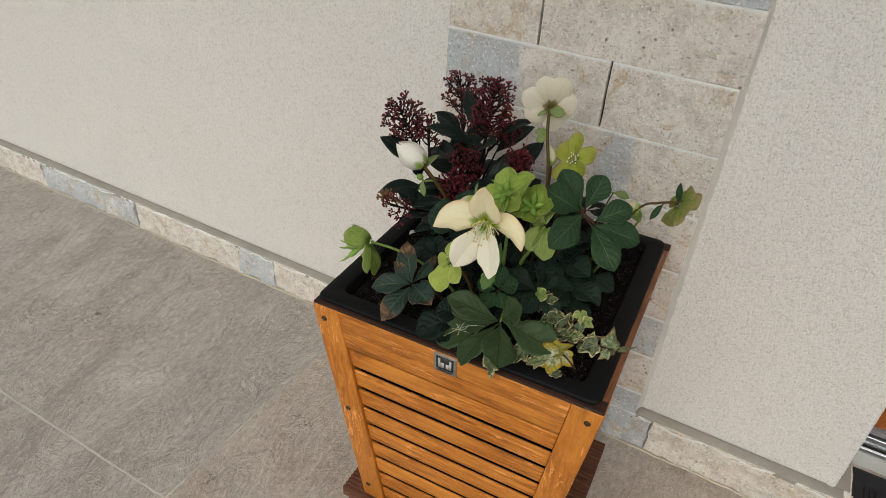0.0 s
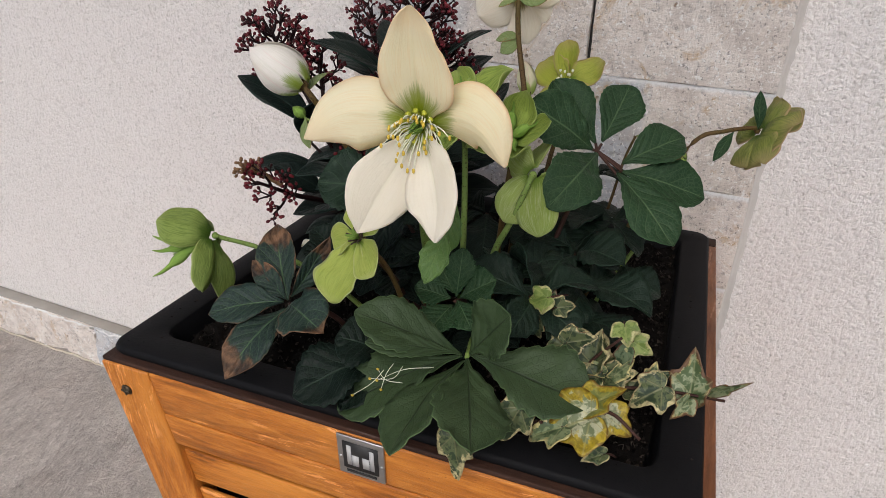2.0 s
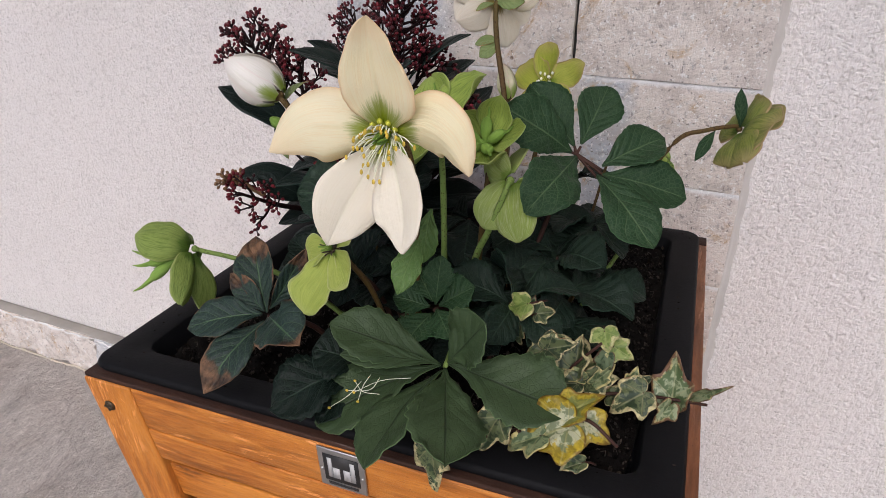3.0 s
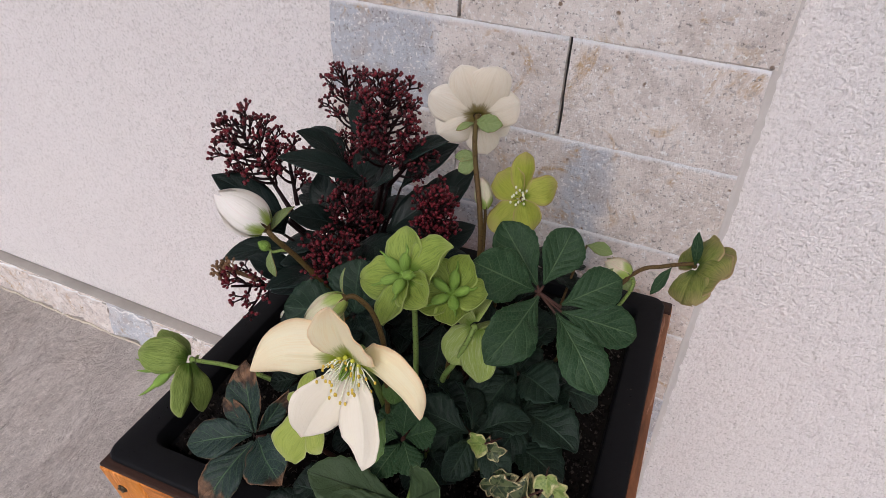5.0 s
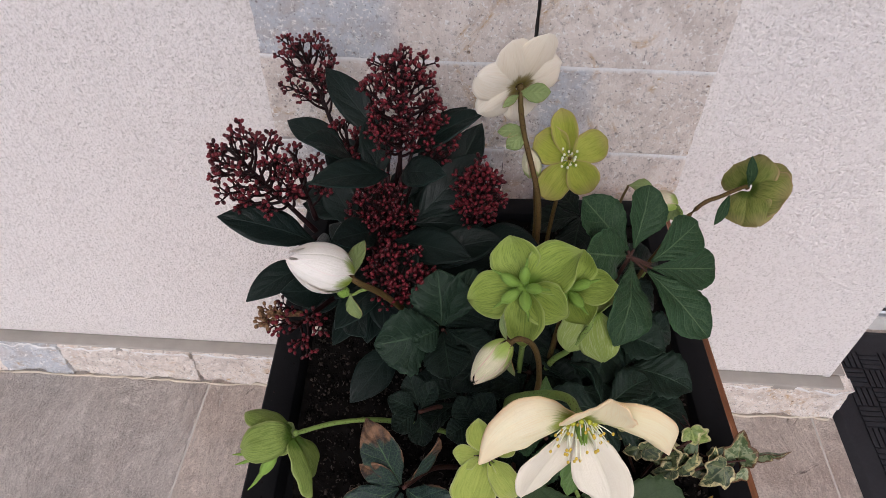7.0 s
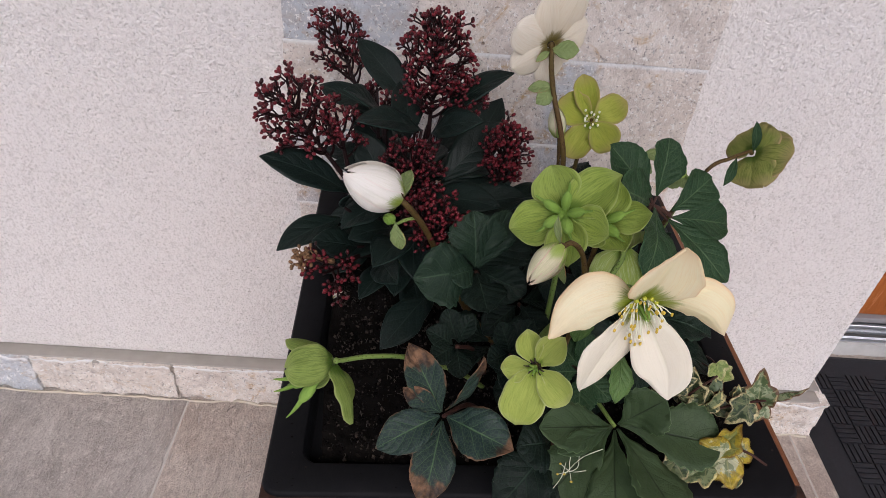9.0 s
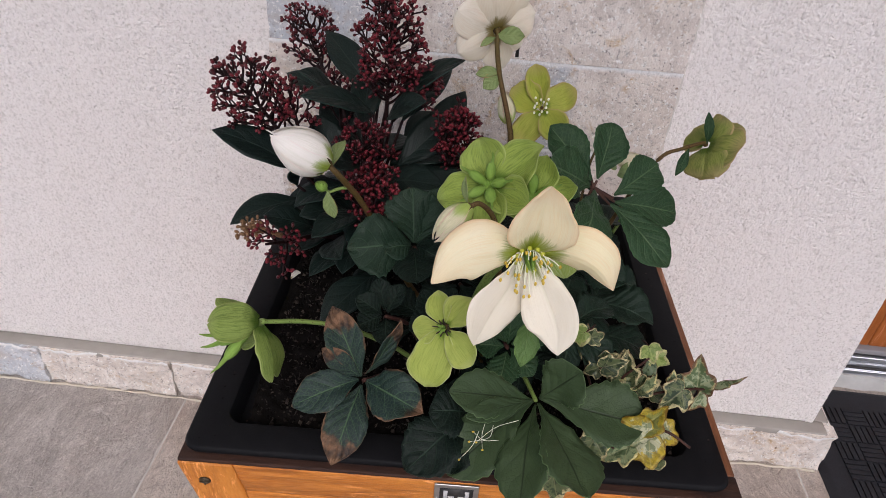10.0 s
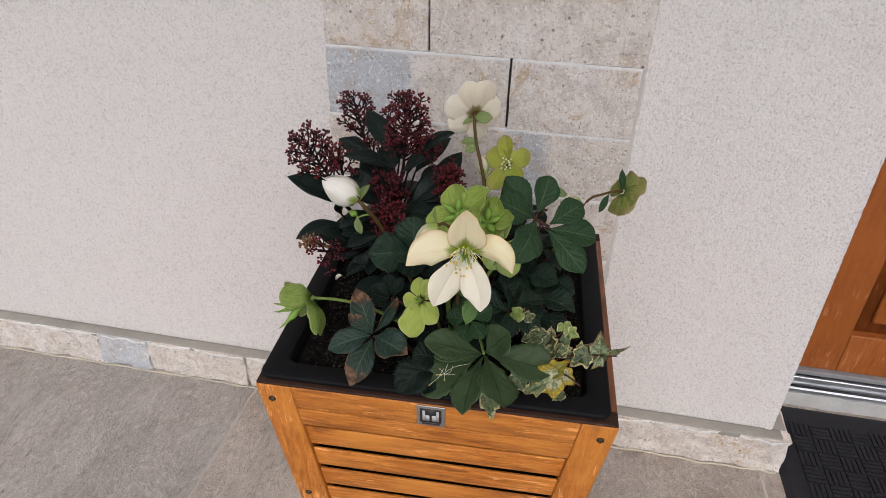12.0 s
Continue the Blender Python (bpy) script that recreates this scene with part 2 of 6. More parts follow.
def m_leaf(name, dark, light, vein, rough=0.4, veins=6.0, vein_amount=0.7, tip=None, tip_from=0.72, share=0.10, bump=0.5, spec=0.28, ribs=0.7):
    """A leaf blade: u runs across it, v from its base to its tip."""
    n = Nodes(name)
    u, v = n.uv()
    p = n.world()
    a = n.math("ABSOLUTE", n.math("SUBTRACT", u, 0.5))
    mid = n.ramp(n.math("MULTIPLY", a, n.math("ADD", 0.6, v)), (0.007, 1.0), (0.028, 0.0))
    wob = n.math("MULTIPLY", n.noise(p, 60, 2), 0.10)
    s = n.math("FRACT", n.math("MULTIPLY", n.math("ADD", n.math("SUBTRACT", v, n.math("MULTIPLY", a, 0.7)), wob), veins))
    q = n.math("ABSOLUTE", n.math("SUBTRACT", s, 0.5))
    side = n.ramp(n.math("ADD", q, n.math("MULTIPLY", a, 0.05)), (0.012, 1.0), (0.065, 0.0))
    swell = n.ramp(q, (0.0, 0.0), (0.5, 1.0))
    net = n.ramp(n.voronoi(p, 420, "DISTANCE_TO_EDGE"), (0.0, 1.0), (0.12, 0.0))
    base = n.mix(n.noise(p, 42, 5, 0.65), dark, light)
    base = n.mix(n.math("MULTIPLY", n.random(), 0.5), base, dark)
    lines = n.math("MAXIMUM", mid, n.math("MULTIPLY", side, ribs))
    base = n.mix(n.math("MULTIPLY", lines, vein_amount), base, vein)
    base = n.mix(n.math("MULTIPLY", net, 0.22), base, vein)
    base = n.mix(n.ramp(a, (0.482, 0.0), (0.497, 0.15 if tip else 0.5)), base, tuple(c * 2.6 for c in light))
    dust = n.ramp(n.voronoi(p, 380), (0.05, 0.5), (0.10, 0.0))
    base = n.mix(n.math("MULTIPLY", dust, n.ramp(n.noise(p, 90, 2), (0.55, 0.0), (0.65, 0.6))), base, (0.30, 0.30, 0.24))
    if tip:
        edge = n.math("ADD", n.math("MAXIMUM", v, n.math("MULTIPLY", a, tip_from * 2.05)), n.math("MULTIPLY", n.math("SUBTRACT", n.noise(p, 70, 4), 0.5), 0.55))
        burn = n.ramp(n.math("MULTIPLY", edge, 0.5), (tip_from * 0.5, 0.0), (tip_from * 0.5 + 0.02, 1.0))
        brown = n.ramp(n.noise(p, 130, 4, 0.6), (0.36, (0.022, 0.014, 0.010)), (0.5, tip), (0.66, tuple(c * 2.0 for c in tip)))
        base = n.mix(burn, base, brown)
        rim = n.ramp(n.math("ADD", a, n.math("MULTIPLY", n.noise(p, 70, 3), 0.16)), (0.555, 0.0), (0.590, 0.5))
        base = n.mix(n.math("MULTIPLY", rim, n.ramp(v, (0.35, 0.0), (0.55, 1.0))), base, tuple(c * 3.2 for c in tip))
    n.set(Base_Color=base, Roughness=n.ramp(n.noise(p, 130, 3), (0.3, rough - 0.06), (0.7, rough + 0.12)), Specular_IOR_Level=spec)
    h = n.math("SUBTRACT", n.math("ADD", n.math("MULTIPLY", net, -0.2), n.math("MULTIPLY", swell, 0.55)), n.math("MULTIPLY", lines, 0.6))
    n.bump(h, bump, 0.0016)
    n.through_light(light, share)
    return n.mat


def m_petal(name, pale, warm, heart, heart_to=0.32, streak=0.25, share=0.3, edge=None, relief=0.9, edge_from=0.50, vein=0.35, vein_color=None):
    """A sepal: pale, with a greener heart and fine lines along it."""
    n = Nodes(name)
    u, v = n.uv()
    p = n.world()
    comb = n.add("CombineXYZ", X=n.math("MULTIPLY", u, 14.0), Y=n.math("MULTIPLY", v, 1.2), Z=n.math("MULTIPLY", n.random(), 9.0))
    lines = n.noise(comb.outputs[0], 2.6, 4, 0.65, 0.3)
    base = n.mix(n.math("ADD", n.math("MULTIPLY", n.noise(p, 34, 4), 0.6), n.math("MULTIPLY", n.random(), 0.45)), pale, warm)
    base = n.mix(n.math("MULTIPLY", n.ramp(lines, (0.48, 0.0), (0.72, 1.0)), streak), base, heart)
    thin = n.add("CombineXYZ", X=n.math("MULTIPLY", u, 26.0), Y=n.math("MULTIPLY", v, 1.3), Z=n.math("MULTIPLY", n.random(), 5.0))
    hair = n.ramp(n.math("ABSOLUTE", n.math("SUBTRACT", n.noise(thin.outputs[0], 1.0, 2, 0.5, 0.3), 0.5)), (0.0, vein), (0.045, 0.0))
    base = n.mix(hair, base, vein_color or tuple(0.30 * c + 0.65 * h for c, h in zip(warm, heart)))
    a = n.math("ABSOLUTE", n.math("SUBTRACT", u, 0.5))
    mid = n.math("MULTIPLY", n.ramp(a, (0.0, 1.0), (0.05, 0.0)), n.ramp(v, (0.2, 0.5), (0.9, 0.0)))
    base = n.mix(n.math("MULTIPLY", mid, 0.25), base, heart)
    reach = n.math("ADD", n.math("ADD", v, n.math("MULTIPLY", a, 0.35)), n.math("MULTIPLY", lines, 0.30))
    base = n.mix(n.ramp(reach, (heart_to * 0.62, 1.0), (heart_to * 0.85, 0.8), (heart_to + 0.03, 0.0)), base, heart)
    if edge:
        rim = n.math("ADD", n.math("MAXIMUM", v, n.math("MULTIPLY", a, 1.9)), n.math("MULTIPLY", n.noise(p, 50, 3), 0.3))
        base = n.mix(n.ramp(n.math("MULTIPLY", rim, 0.5), (edge_from, 0.0), (0.62, 0.55)), base, edge)
        base = n.mix(n.ramp(a, (0.470, 0.0), (0.490, 0.6)), base, edge)
    n.set(Base_Color=base, Roughness=0.5, Specular_IOR_Level=0.25)
    fine = n.noise(comb.outputs[0], 9.0, 3, 0.6, 0.4)
    crease = n.math("MULTIPLY", n.ramp(a, (0.0, 0.0), (0.045, 1.0)), 0.22)
    n.bump(n.math("ADD", n.math("ADD", crease, n.math("MULTIPLY", lines, relief)), n.math("ADD", n.math("MULTIPLY", fine, 0.25 * relief), n.math("MULTIPLY", n.noise(p, 90, 4, 0.6), 0.9))), 0.6, 0.0020)
    n.through_light(base, share)
    return n.mat


def m_ivy(name, green, grey, cream, brown, amount, scorch=0.0):
    """A marbled blade: u runs from its heart to its edge, v round it in steps of one lobe."""
    n = Nodes(name)
    u, v = n.uv()
    p = n.world()
    blot = n.noise(p, 150, 4, 0.65, 0.8)
    e = n.math("ADD", u, n.math("MULTIPLY", n.math("SUBTRACT", blot, 0.5), 1.3))
    base = n.mix(n.ramp(n.noise(p, 240, 3, 0.6, 0.6), (0.46, 0.0), (0.54, 1.0)), green, grey)
    rind = n.mix(n.ramp(n.noise(p, 300, 4, 0.65, 0.5), (0.42, 0.0), (0.60, 1.0)), tuple(c * 0.55 for c in cream), tuple(c * 1.1 for c in cream))
    base = n.mix(n.ramp(e, (0.84 - amount, 0.0), (0.90 - amount, 1.0)), base, rind)
    rim = n.math("ADD", u, n.math("MULTIPLY", n.noise(p, 210, 3), 0.30 + scorch))
    base = n.mix(n.ramp(n.math("MULTIPLY", rim, 0.5), (0.585, 0.0), (0.61, 0.9)), base, brown)
    d = n.math("MULTIPLY", n.math("ABSOLUTE", n.math("SUBTRACT", n.math("FRACT", n.math("ADD", v, 0.5)), 0.5)), u)
    vein = n.ramp(d, (0.0, 0.8), (0.035, 0.0))
    base = n.mix(n.math("MULTIPLY", vein, 0.55), base, tuple(0.5 * (c + g) for c, g in zip(cream, grey)))
    n.set(Base_Color=base, Roughness=0.42, Specular_IOR_Level=0.35)
    n.bump(n.math("ADD", vein, n.noise(p, 300, 2)), 0.4, 0.0010)
    n.through_light(grey, 0.10)
    return n.mat


def m_stalk(name, a, b, spots):
    n = Nodes(name)
    p = n.world()
    base = n.mix(n.noise(p, 45, 3), a, b)
    base = n.mix(n.ramp(n.voronoi(p, 620), (0.22, 0.8), (0.34, 0.0)), base, spots)
    n.set(Base_Color=base, Roughness=0.55, Specular_IOR_Level=0.16)
    n.bump(n.noise(p, 500, 2), 0.3, 0.0006)
    return n.mat


def m_island(name, a, b, rough, spec=0.4, skew=1.0):
    """Small pieces joined in one mesh, each of its own shade."""
    n = Nodes(name)
    isl = n.add("NewGeometry").outputs["Random Per Island"]
    base = n.mix(n.math("POWER", isl, skew), a, b)
    base = n.mix(n.ramp(n.noise(n.world(), 900, 2), (0.4, 0.4), (0.6, 0.0)), base, tuple(c * 0.5 for c in a))
    n.set(Base_Color=base, Roughness=rough, Specular_IOR_Level=spec)
    return n.mat


STUCCO = m_stucco()
STONE_BEIGE, STONE_BLUE = m_stone("stone_beige", "beige"), m_stone("stone_blue", "blue")
STONE_LEFT, STONE_SPOT = m_stone("stone_two_tone", "left"), m_stone("stone_with_blue_patch", "spot")
TILE = m_tile("slate_tile", (0.460, 0.409, 0.366), (0.556, 0.511, 0.471), 0.4)
TILE_WARM = m_tile("slate_tile_reddish", (0.505, 0.427, 0.366), (0.600, 0.528, 0.467), 0.7)
GROUT = m_grey("grout", (0.46, 0.43, 0.39), (0.54, 0.51, 0.47), 90)
LEDGE = m_grey("ledge_mortar", (0.29, 0.268, 0.240), (0.40, 0.372, 0.336), 55)
SEALANT = m_grey("sealant", (0.50, 0.44, 0.34), (0.60, 0.54, 0.45), 120, 0.6)
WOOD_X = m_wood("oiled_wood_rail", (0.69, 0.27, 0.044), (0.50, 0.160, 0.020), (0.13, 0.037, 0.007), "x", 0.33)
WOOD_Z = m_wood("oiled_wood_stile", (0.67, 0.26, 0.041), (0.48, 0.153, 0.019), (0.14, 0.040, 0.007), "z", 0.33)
# The same oiled wood, darkened: the side faces' shade is in its colour.
WOOD_SIDE_SHADED = m_wood("oiled_wood_side_shaded", (0.40, 0.15, 0.05), (0.27, 0.09, 0.028), (0.12, 0.04, 0.014), "y")
WOOD_TOP = m_wood("stained_top_edge", (0.050, 0.020, 0.010), (0.030, 0.012, 0.007), (0.012, 0.006, 0.004), "x", 0.6)
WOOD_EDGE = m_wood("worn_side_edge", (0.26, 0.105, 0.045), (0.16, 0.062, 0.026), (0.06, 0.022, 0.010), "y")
CADDY = m_wood("ribbed_decking", (0.16, 0.062, 0.032), (0.10, 0.036, 0.019), (0.05, 0.018, 0.010), "x", 0.5)
DOOR_WOOD = m_wood("door_veneer", (0.40, 0.125, 0.026), (0.34, 0.10, 0.020), (0.24, 0.066, 0.014), "z", 0.4)
LINER = m_grey("black_plastic", (0.005, 0.005, 0.006), (0.009, 0.009, 0.010), 150, 0.6, 0.0006, 0.0, 0.10)
RUBBER = m_grey("mat_rubber", (0.012, 0.013, 0.017), (0.024, 0.026, 0.032), 200, 0.75, 0.002)
STEEL = m_grey("brushed_steel", (0.42, 0.41, 0.40), (0.55, 0.54, 0.52), 220, 0.42, 0.0003, 1.0)
PLATE_DARK = m_grey("plate_black", (0.015, 0.014, 0.014), (0.03, 0.028, 0.026), 220, 0.5, 0.0003)
PLATE_PALE = m_grey("plate_pale", (0.42, 0.41, 0.40), (0.50, 0.49, 0.48), 220, 0.6, 0.0003)
SCREW = m_grey("screw_bronze", (0.055, 0.042, 0.028), (0.12, 0.095, 0.06), 400, 0.45, 0.0003, 0.8)
ALU = m_grey("aluminium", (0.62, 0.64, 0.68), (0.72, 0.74, 0.78), 60, 0.35, 0.0002, 0.9)
GREY_BAR = m_grey("grey_weather_bar", (0.22, 0.21, 0.22), (0.28, 0.27, 0.28), 80, 0.6)
SILL_STONE = m_grey("sill_stone", (0.48, 0.47, 0.45), (0.60, 0.59, 0.57), 120, 0.8, 0.002)
SOIL = m_grey("peat", (0.0035, 0.0030, 0.0027), (0.010, 0.0085, 0.0075), 160, 0.97, 0.004, 0.0, 0.06)
CRUMB = m_island("peat_crumbs", (0.0022, 0.0019, 0.0017), (0.075, 0.060, 0.050), 0.97, 0.06, 3.2)
FIBRE = m_island("peat_fibres", (0.006, 0.005, 0.004), (0.10, 0.082, 0.068), 0.95, 0.1, 2.0)

LEAF_R = m_leaf("hellebore_green", (0.014, 0.038, 0.015), (0.027, 0.064, 0.025), (0.120, 0.180, 0.085), 0.45, 6.0, 0.62, None, 0.7, 0.10, 0.5, 0.18, 0.55)
LEAF_D = m_leaf("hellebore_mid_green", (0.027, 0.048, 0.018), (0.058, 0.092, 0.036), (0.008, 0.015, 0.006), 0.50, 5.0, 0.8, None, 0.7, 0.10, 0.45, 0.26, 0.28)
LEAF_M = m_leaf("hellebore_deep_green", (0.009, 0.020, 0.0125), (0.018, 0.038, 0.022), (0.060, 0.100, 0.058), 0.45, 6.0, 0.7, None, 0.7, 0.07, 0.5, 0.18)
# The next two dark greens also carry the shade between the leaves.
LEAF_LOW_SHADED = m_leaf("hellebore_low_shaded", (0.0058, 0.0128, 0.0086), (0.0130, 0.0262, 0.0162), (0.046, 0.078, 0.048), 0.45, 6.0, 0.6, None, 0.7, 0.06, 0.5, 0.16, 0.5)
LEAF_DARK_SHADED = m_leaf("hellebore_dark_shaded", (0.0032, 0.0068, 0.0052), (0.0078, 0.0150, 0.0104), (0.034, 0.058, 0.038), 0.45, 6.0, 0.5, None, 0.7, 0.05, 0.5, 0.13)
LEAF_BURNT = m_leaf("hellebore_frosted", (0.010, 0.022, 0.021), (0.020, 0.040, 0.033), (0.095, 0.165, 0.075), 0.45, 6.0, 0.7, (0.105, 0.058, 0.031), 0.91)
LEAF_BURNT2 = m_leaf("hellebore_scorched", (0.010, 0.021, 0.020), (0.020, 0.037, 0.030), (0.095, 0.165, 0.075), 0.5, 6.0, 0.7, (0.105, 0.058, 0.031), 0.70)
LEAF_FRESH = m_leaf("hellebore_fresh", (0.060, 0.125, 0.026), (0.110, 0.190, 0.048), (0.17, 0.25, 0.085), 0.36, 5.0, 0.5, None, 0.7, 0.15, 0.5, 0.3)
LEAF_YOUNG = m_leaf("hellebore_young", (0.15, 0.21, 0.065), (0.24, 0.30, 0.115), (0.30, 0.36, 0.16), 0.45, 5.0, 0.5, (0.20, 0.12, 0.05), 1.02)
SKIM_LEAF = m_leaf("skimmia_green", (0.0045, 0.0090, 0.0078), (0.0095, 0.0190, 0.0150), (0.030, 0.046, 0.038), 0.36, 5.0, 0.5, None, 0.7, 0.02, 0.35, 0.17, 0.3)
PETAL_CREAM = m_petal("cream_sepal", (0.97, 0.90, 0.60), (0.97, 0.93, 0.78), (0.29, 0.36, 0.016), 0.49, 0.03, 0.44, (0.97, 0.76, 0.49), 0.42, 0.43, 0.30, (0.92, 0.74, 0.45))
PETAL_IVORY = m_petal("ivory_sepal", (0.91, 0.88, 0.79), (0.92, 0.84, 0.66), (0.29, 0.36, 0.016), 0.36, 0.04, 0.34, (0.93, 0.87, 0.76), 0.30, 0.45, 0.20, (0.84, 0.76, 0.60))
PETAL_WHITE = m_petal("white_sepal", (0.91, 0.88, 0.83), (0.92, 0.89, 0.83), (0.28, 0.37, 0.05), 0.42, 0.08, 0.3, (0.90, 0.80, 0.76), 0.15, 0.5, 0.12)
PETAL_BACK = m_petal("white_sepal_reverse", (0.97, 0.92, 0.80), (0.97, 0.94, 0.86), (0.36, 0.29, 0.09), 0.40, 0.14, 0.58, (0.97, 0.94, 0.86), 0.35, 0.5, 0.24, (0.88, 0.74, 0.60))
PETAL_BUD = m_petal("cream_bud", (0.74, 0.73, 0.48), (0.80, 0.69, 0.56), (0.36, 0.48, 0.10), 0.58, 0.45, 0.15, (0.78, 0.50, 0.46), 0.5)
PETAL_GREEN = m_petal("green_sepal", (0.33, 0.44, 0.065), (0.42, 0.52, 0.13), (0.13, 0.23, 0.025), 0.42, 0.55, 0.28, (0.47, 0.55, 0.19), 1.0, 0.48, 0.85)
PETAL_REVERSE = m_petal("green_sepal_reverse", (0.35, 0.46, 0.085), (0.44, 0.54, 0.16), (0.22, 0.34, 0.05), 0.36, 0.4, 0.34, (0.50, 0.58, 0.22), 1.5, 0.5, 0.8, (0.60, 0.68, 0.34))
PETAL_SPRING = m_petal("spring_green_sepal", (0.42, 0.50, 0.09), (0.50, 0.56, 0.15), (0.19, 0.30, 0.03), 0.30, 0.4, 0.30, (0.62, 0.66, 0.32), 0.8, 0.48, 0.6)
PETAL_LIME = m_petal("lime_sepal", (0.40, 0.44, 0.05), (0.46, 0.48, 0.09), (0.18, 0.28, 0.02), 0.34, 0.5, 0.28, (0.52, 0.35, 0.19), 0.8, 0.40, 0.7)
PETAL_OLIVE = m_petal("olive_sepal", (0.24, 0.295, 0.055), (0.31, 0.32, 0.085), (0.085, 0.14, 0.016), 0.40, 0.8, 0.22, (0.50, 0.33, 0.19), 0.9, 0.40, 0.9)
PETAL_MOSS = m_petal("moss_green_sepal", (0.24, 0.335, 0.058), (0.32, 0.41, 0.105), (0.09, 0.17, 0.018), 0.42, 0.7, 0.24, (0.42, 0.48, 0.17), 1.0, 0.5, 0.8)
POD = m_petal("seed_pod", (0.20, 0.34, 0.05), (0.27, 0.42, 0.08), (0.13, 0.24, 0.035), 0.1, 0.5, 0.08)
STALK_BROWN = m_stalk("speckled_stalk", (0.095, 0.045, 0.020), (0.085, 0.072, 0.018), (0.030, 0.011, 0.008))
STALK_GREEN = m_stalk("green_stalk", (0.14, 0.22, 0.05), (0.20, 0.27, 0.07), (0.07, 0.06, 0.02))
STALK_RED = m_stalk("red_stalk", (0.060, 0.022, 0.020), (0.050, 0.030, 0.018), (0.03, 0.010, 0.012))
FILAMENT = m_grey("filament", (0.80, 0.80, 0.60), (0.86, 0.86, 0.72), 300, 0.5, 0.0002)
ANTHER = m_grey("anther", (0.56, 0.38, 0.03), (0.70, 0.52, 0.08), 600, 0.6, 0.0002)
NECTARY = m_grey("nectary", (0.42, 0.44, 0.03), (0.52, 0.50, 0.06), 300, 0.4, 0.0002)
STAMEN_DARK = m_grey("withered_stamen", (0.03, 0.02, 0.012), (0.07, 0.05, 0.03), 300, 0.8, 0.0004)
BUD_RED = m_island("skimmia_bud", (0.016, 0.002, 0.003), (0.215, 0.022, 0.032), 0.33, 0.28)
BUD_SINGLE = m_stalk("skimmia_single_bud", (0.050, 0.006, 0.009), (0.200, 0.021, 0.030), (0.02, 0.003, 0.004))
BUD_STALK = m_stalk("skimmia_branch", (0.008, 0.003, 0.003), (0.018, 0.005, 0.006), (0.004, 0.002, 0.002))
DRY = m_stalk("dried_bloom", (0.17, 0.09, 0.045), (0.24, 0.145, 0.075), (0.06, 0.03, 0.018))
IVY_PALE = m_ivy("ivy_variegated", (0.024, 0.042, 0.018), (0.095, 0.118, 0.050), (0.50, 0.44, 0.225), (0.16, 0.075, 0.032), -0.02, 0.08)
IVY_YELLOW = m_ivy("ivy_yellow", (0.14, 0.17, 0.08), (0.42, 0.42, 0.27), (0.40, 0.30, 0.020), (0.15, 0.08, 0.008), 0.22, 0.20)
IVY_MUSTARD = m_ivy("ivy_mustard", (0.16, 0.18, 0.05), (0.26, 0.26, 0.07), (0.36, 0.28, 0.022), (0.17, 0.09, 0.012), 0.18, 0.2)
IVY_CREAM = m_ivy("ivy_cream_edged", (0.070, 0.105, 0.045), (0.20, 0.24, 0.12), (0.52, 0.46, 0.20), (0.26, 0.14, 0.05), 0.02, 0.06)
IVY_SPECKLED = m_ivy("ivy_speckled", (0.09, 0.135, 0.055), (0.30, 0.34, 0.20), (0.46, 0.38, 0.17), (0.10, 0.034, 0.014), 0.0, 0.34)
IVY_LIME = m_ivy("ivy_lime", (0.13, 0.19, 0.040), (0.22, 0.28, 0.07), (0.42, 0.40, 0.17), (0.28, 0.16, 0.07), 0.06)
IVY_RED = m_ivy("ivy_reddish", (0.032, 0.062, 0.028), (0.12, 0.16, 0.085), (0.20, 0.16, 0.08), (0.075, 0.024, 0.011), -0.04, 0.30)


# ---- mesh helpers ----
PLACE = {}


def thing(name, m=None, label="", category="", group="", kind=""):
    """An Empty at the base of a thing of several parts."""
    ob = new(name)
    ob.empty_display_size = 0.02
    ob.matrix_world = m or Matrix()
    PLACE[ob.name] = (m or Matrix()).inverted()
    return tagged(ob, label, category, group, kind)


def shape(name, verts, faces, material, uvs=None, smooth=True):
    me = bpy.data.meshes.new(name)
    me.from_pydata([tuple(v) for v in verts], [], faces)
    if uvs is not None:
        layer = me.uv_layers.new(name="uv")
        idx = np.empty(len(me.loops), dtype=np.int32)
        me.loops.foreach_get("vertex_index", idx)
        layer.data.foreach_set("uv", np.asarray(uvs, dtype=np.float32)[idx].ravel())
    if smooth:
        me.polygons.foreach_set("use_smooth", [True] * len(me.polygons))
    me.materials.append(material)
    me.update()
    return me


def part(name, geo, material, parent, label="", smooth=True, kind=""):
    """One mesh under a thing or a part; geo is (verts, faces) or (verts, faces, uvs) in the world."""
    inv = PLACE[parent.name]
    verts = [inv @ Vector(v) for v in geo[0]]
    ob = new(name, shape(name, verts, geo[1], material, geo[2] if len(geo) > 2 else None, smooth))
    ob.parent = parent
    PLACE[ob.name] = inv
    if label or kind:
        tagged(ob, label=label, kind=kind)
    return ob


def lone(name, geo, material, label="", category="", kind="", group="", smooth=True):
    """A thing of one mesh, with its origin at the middle of its base."""
    v = np.array([tuple(p) for p in geo[0]], float)
    o = Vector(((v[:, 0].min() + v[:, 0].max()) / 2, (v[:, 1].min() + v[:, 1].max()) / 2, v[:, 2].min()))
    ob = new(name, shape(name, [Vector(p) - o for p in v], geo[1], material, geo[2] if len(geo) > 2 else None, smooth))
    ob.location = o
    PLACE[ob.name] = Matrix.Translation(-o)
    return tagged(ob, label, category, group, kind)


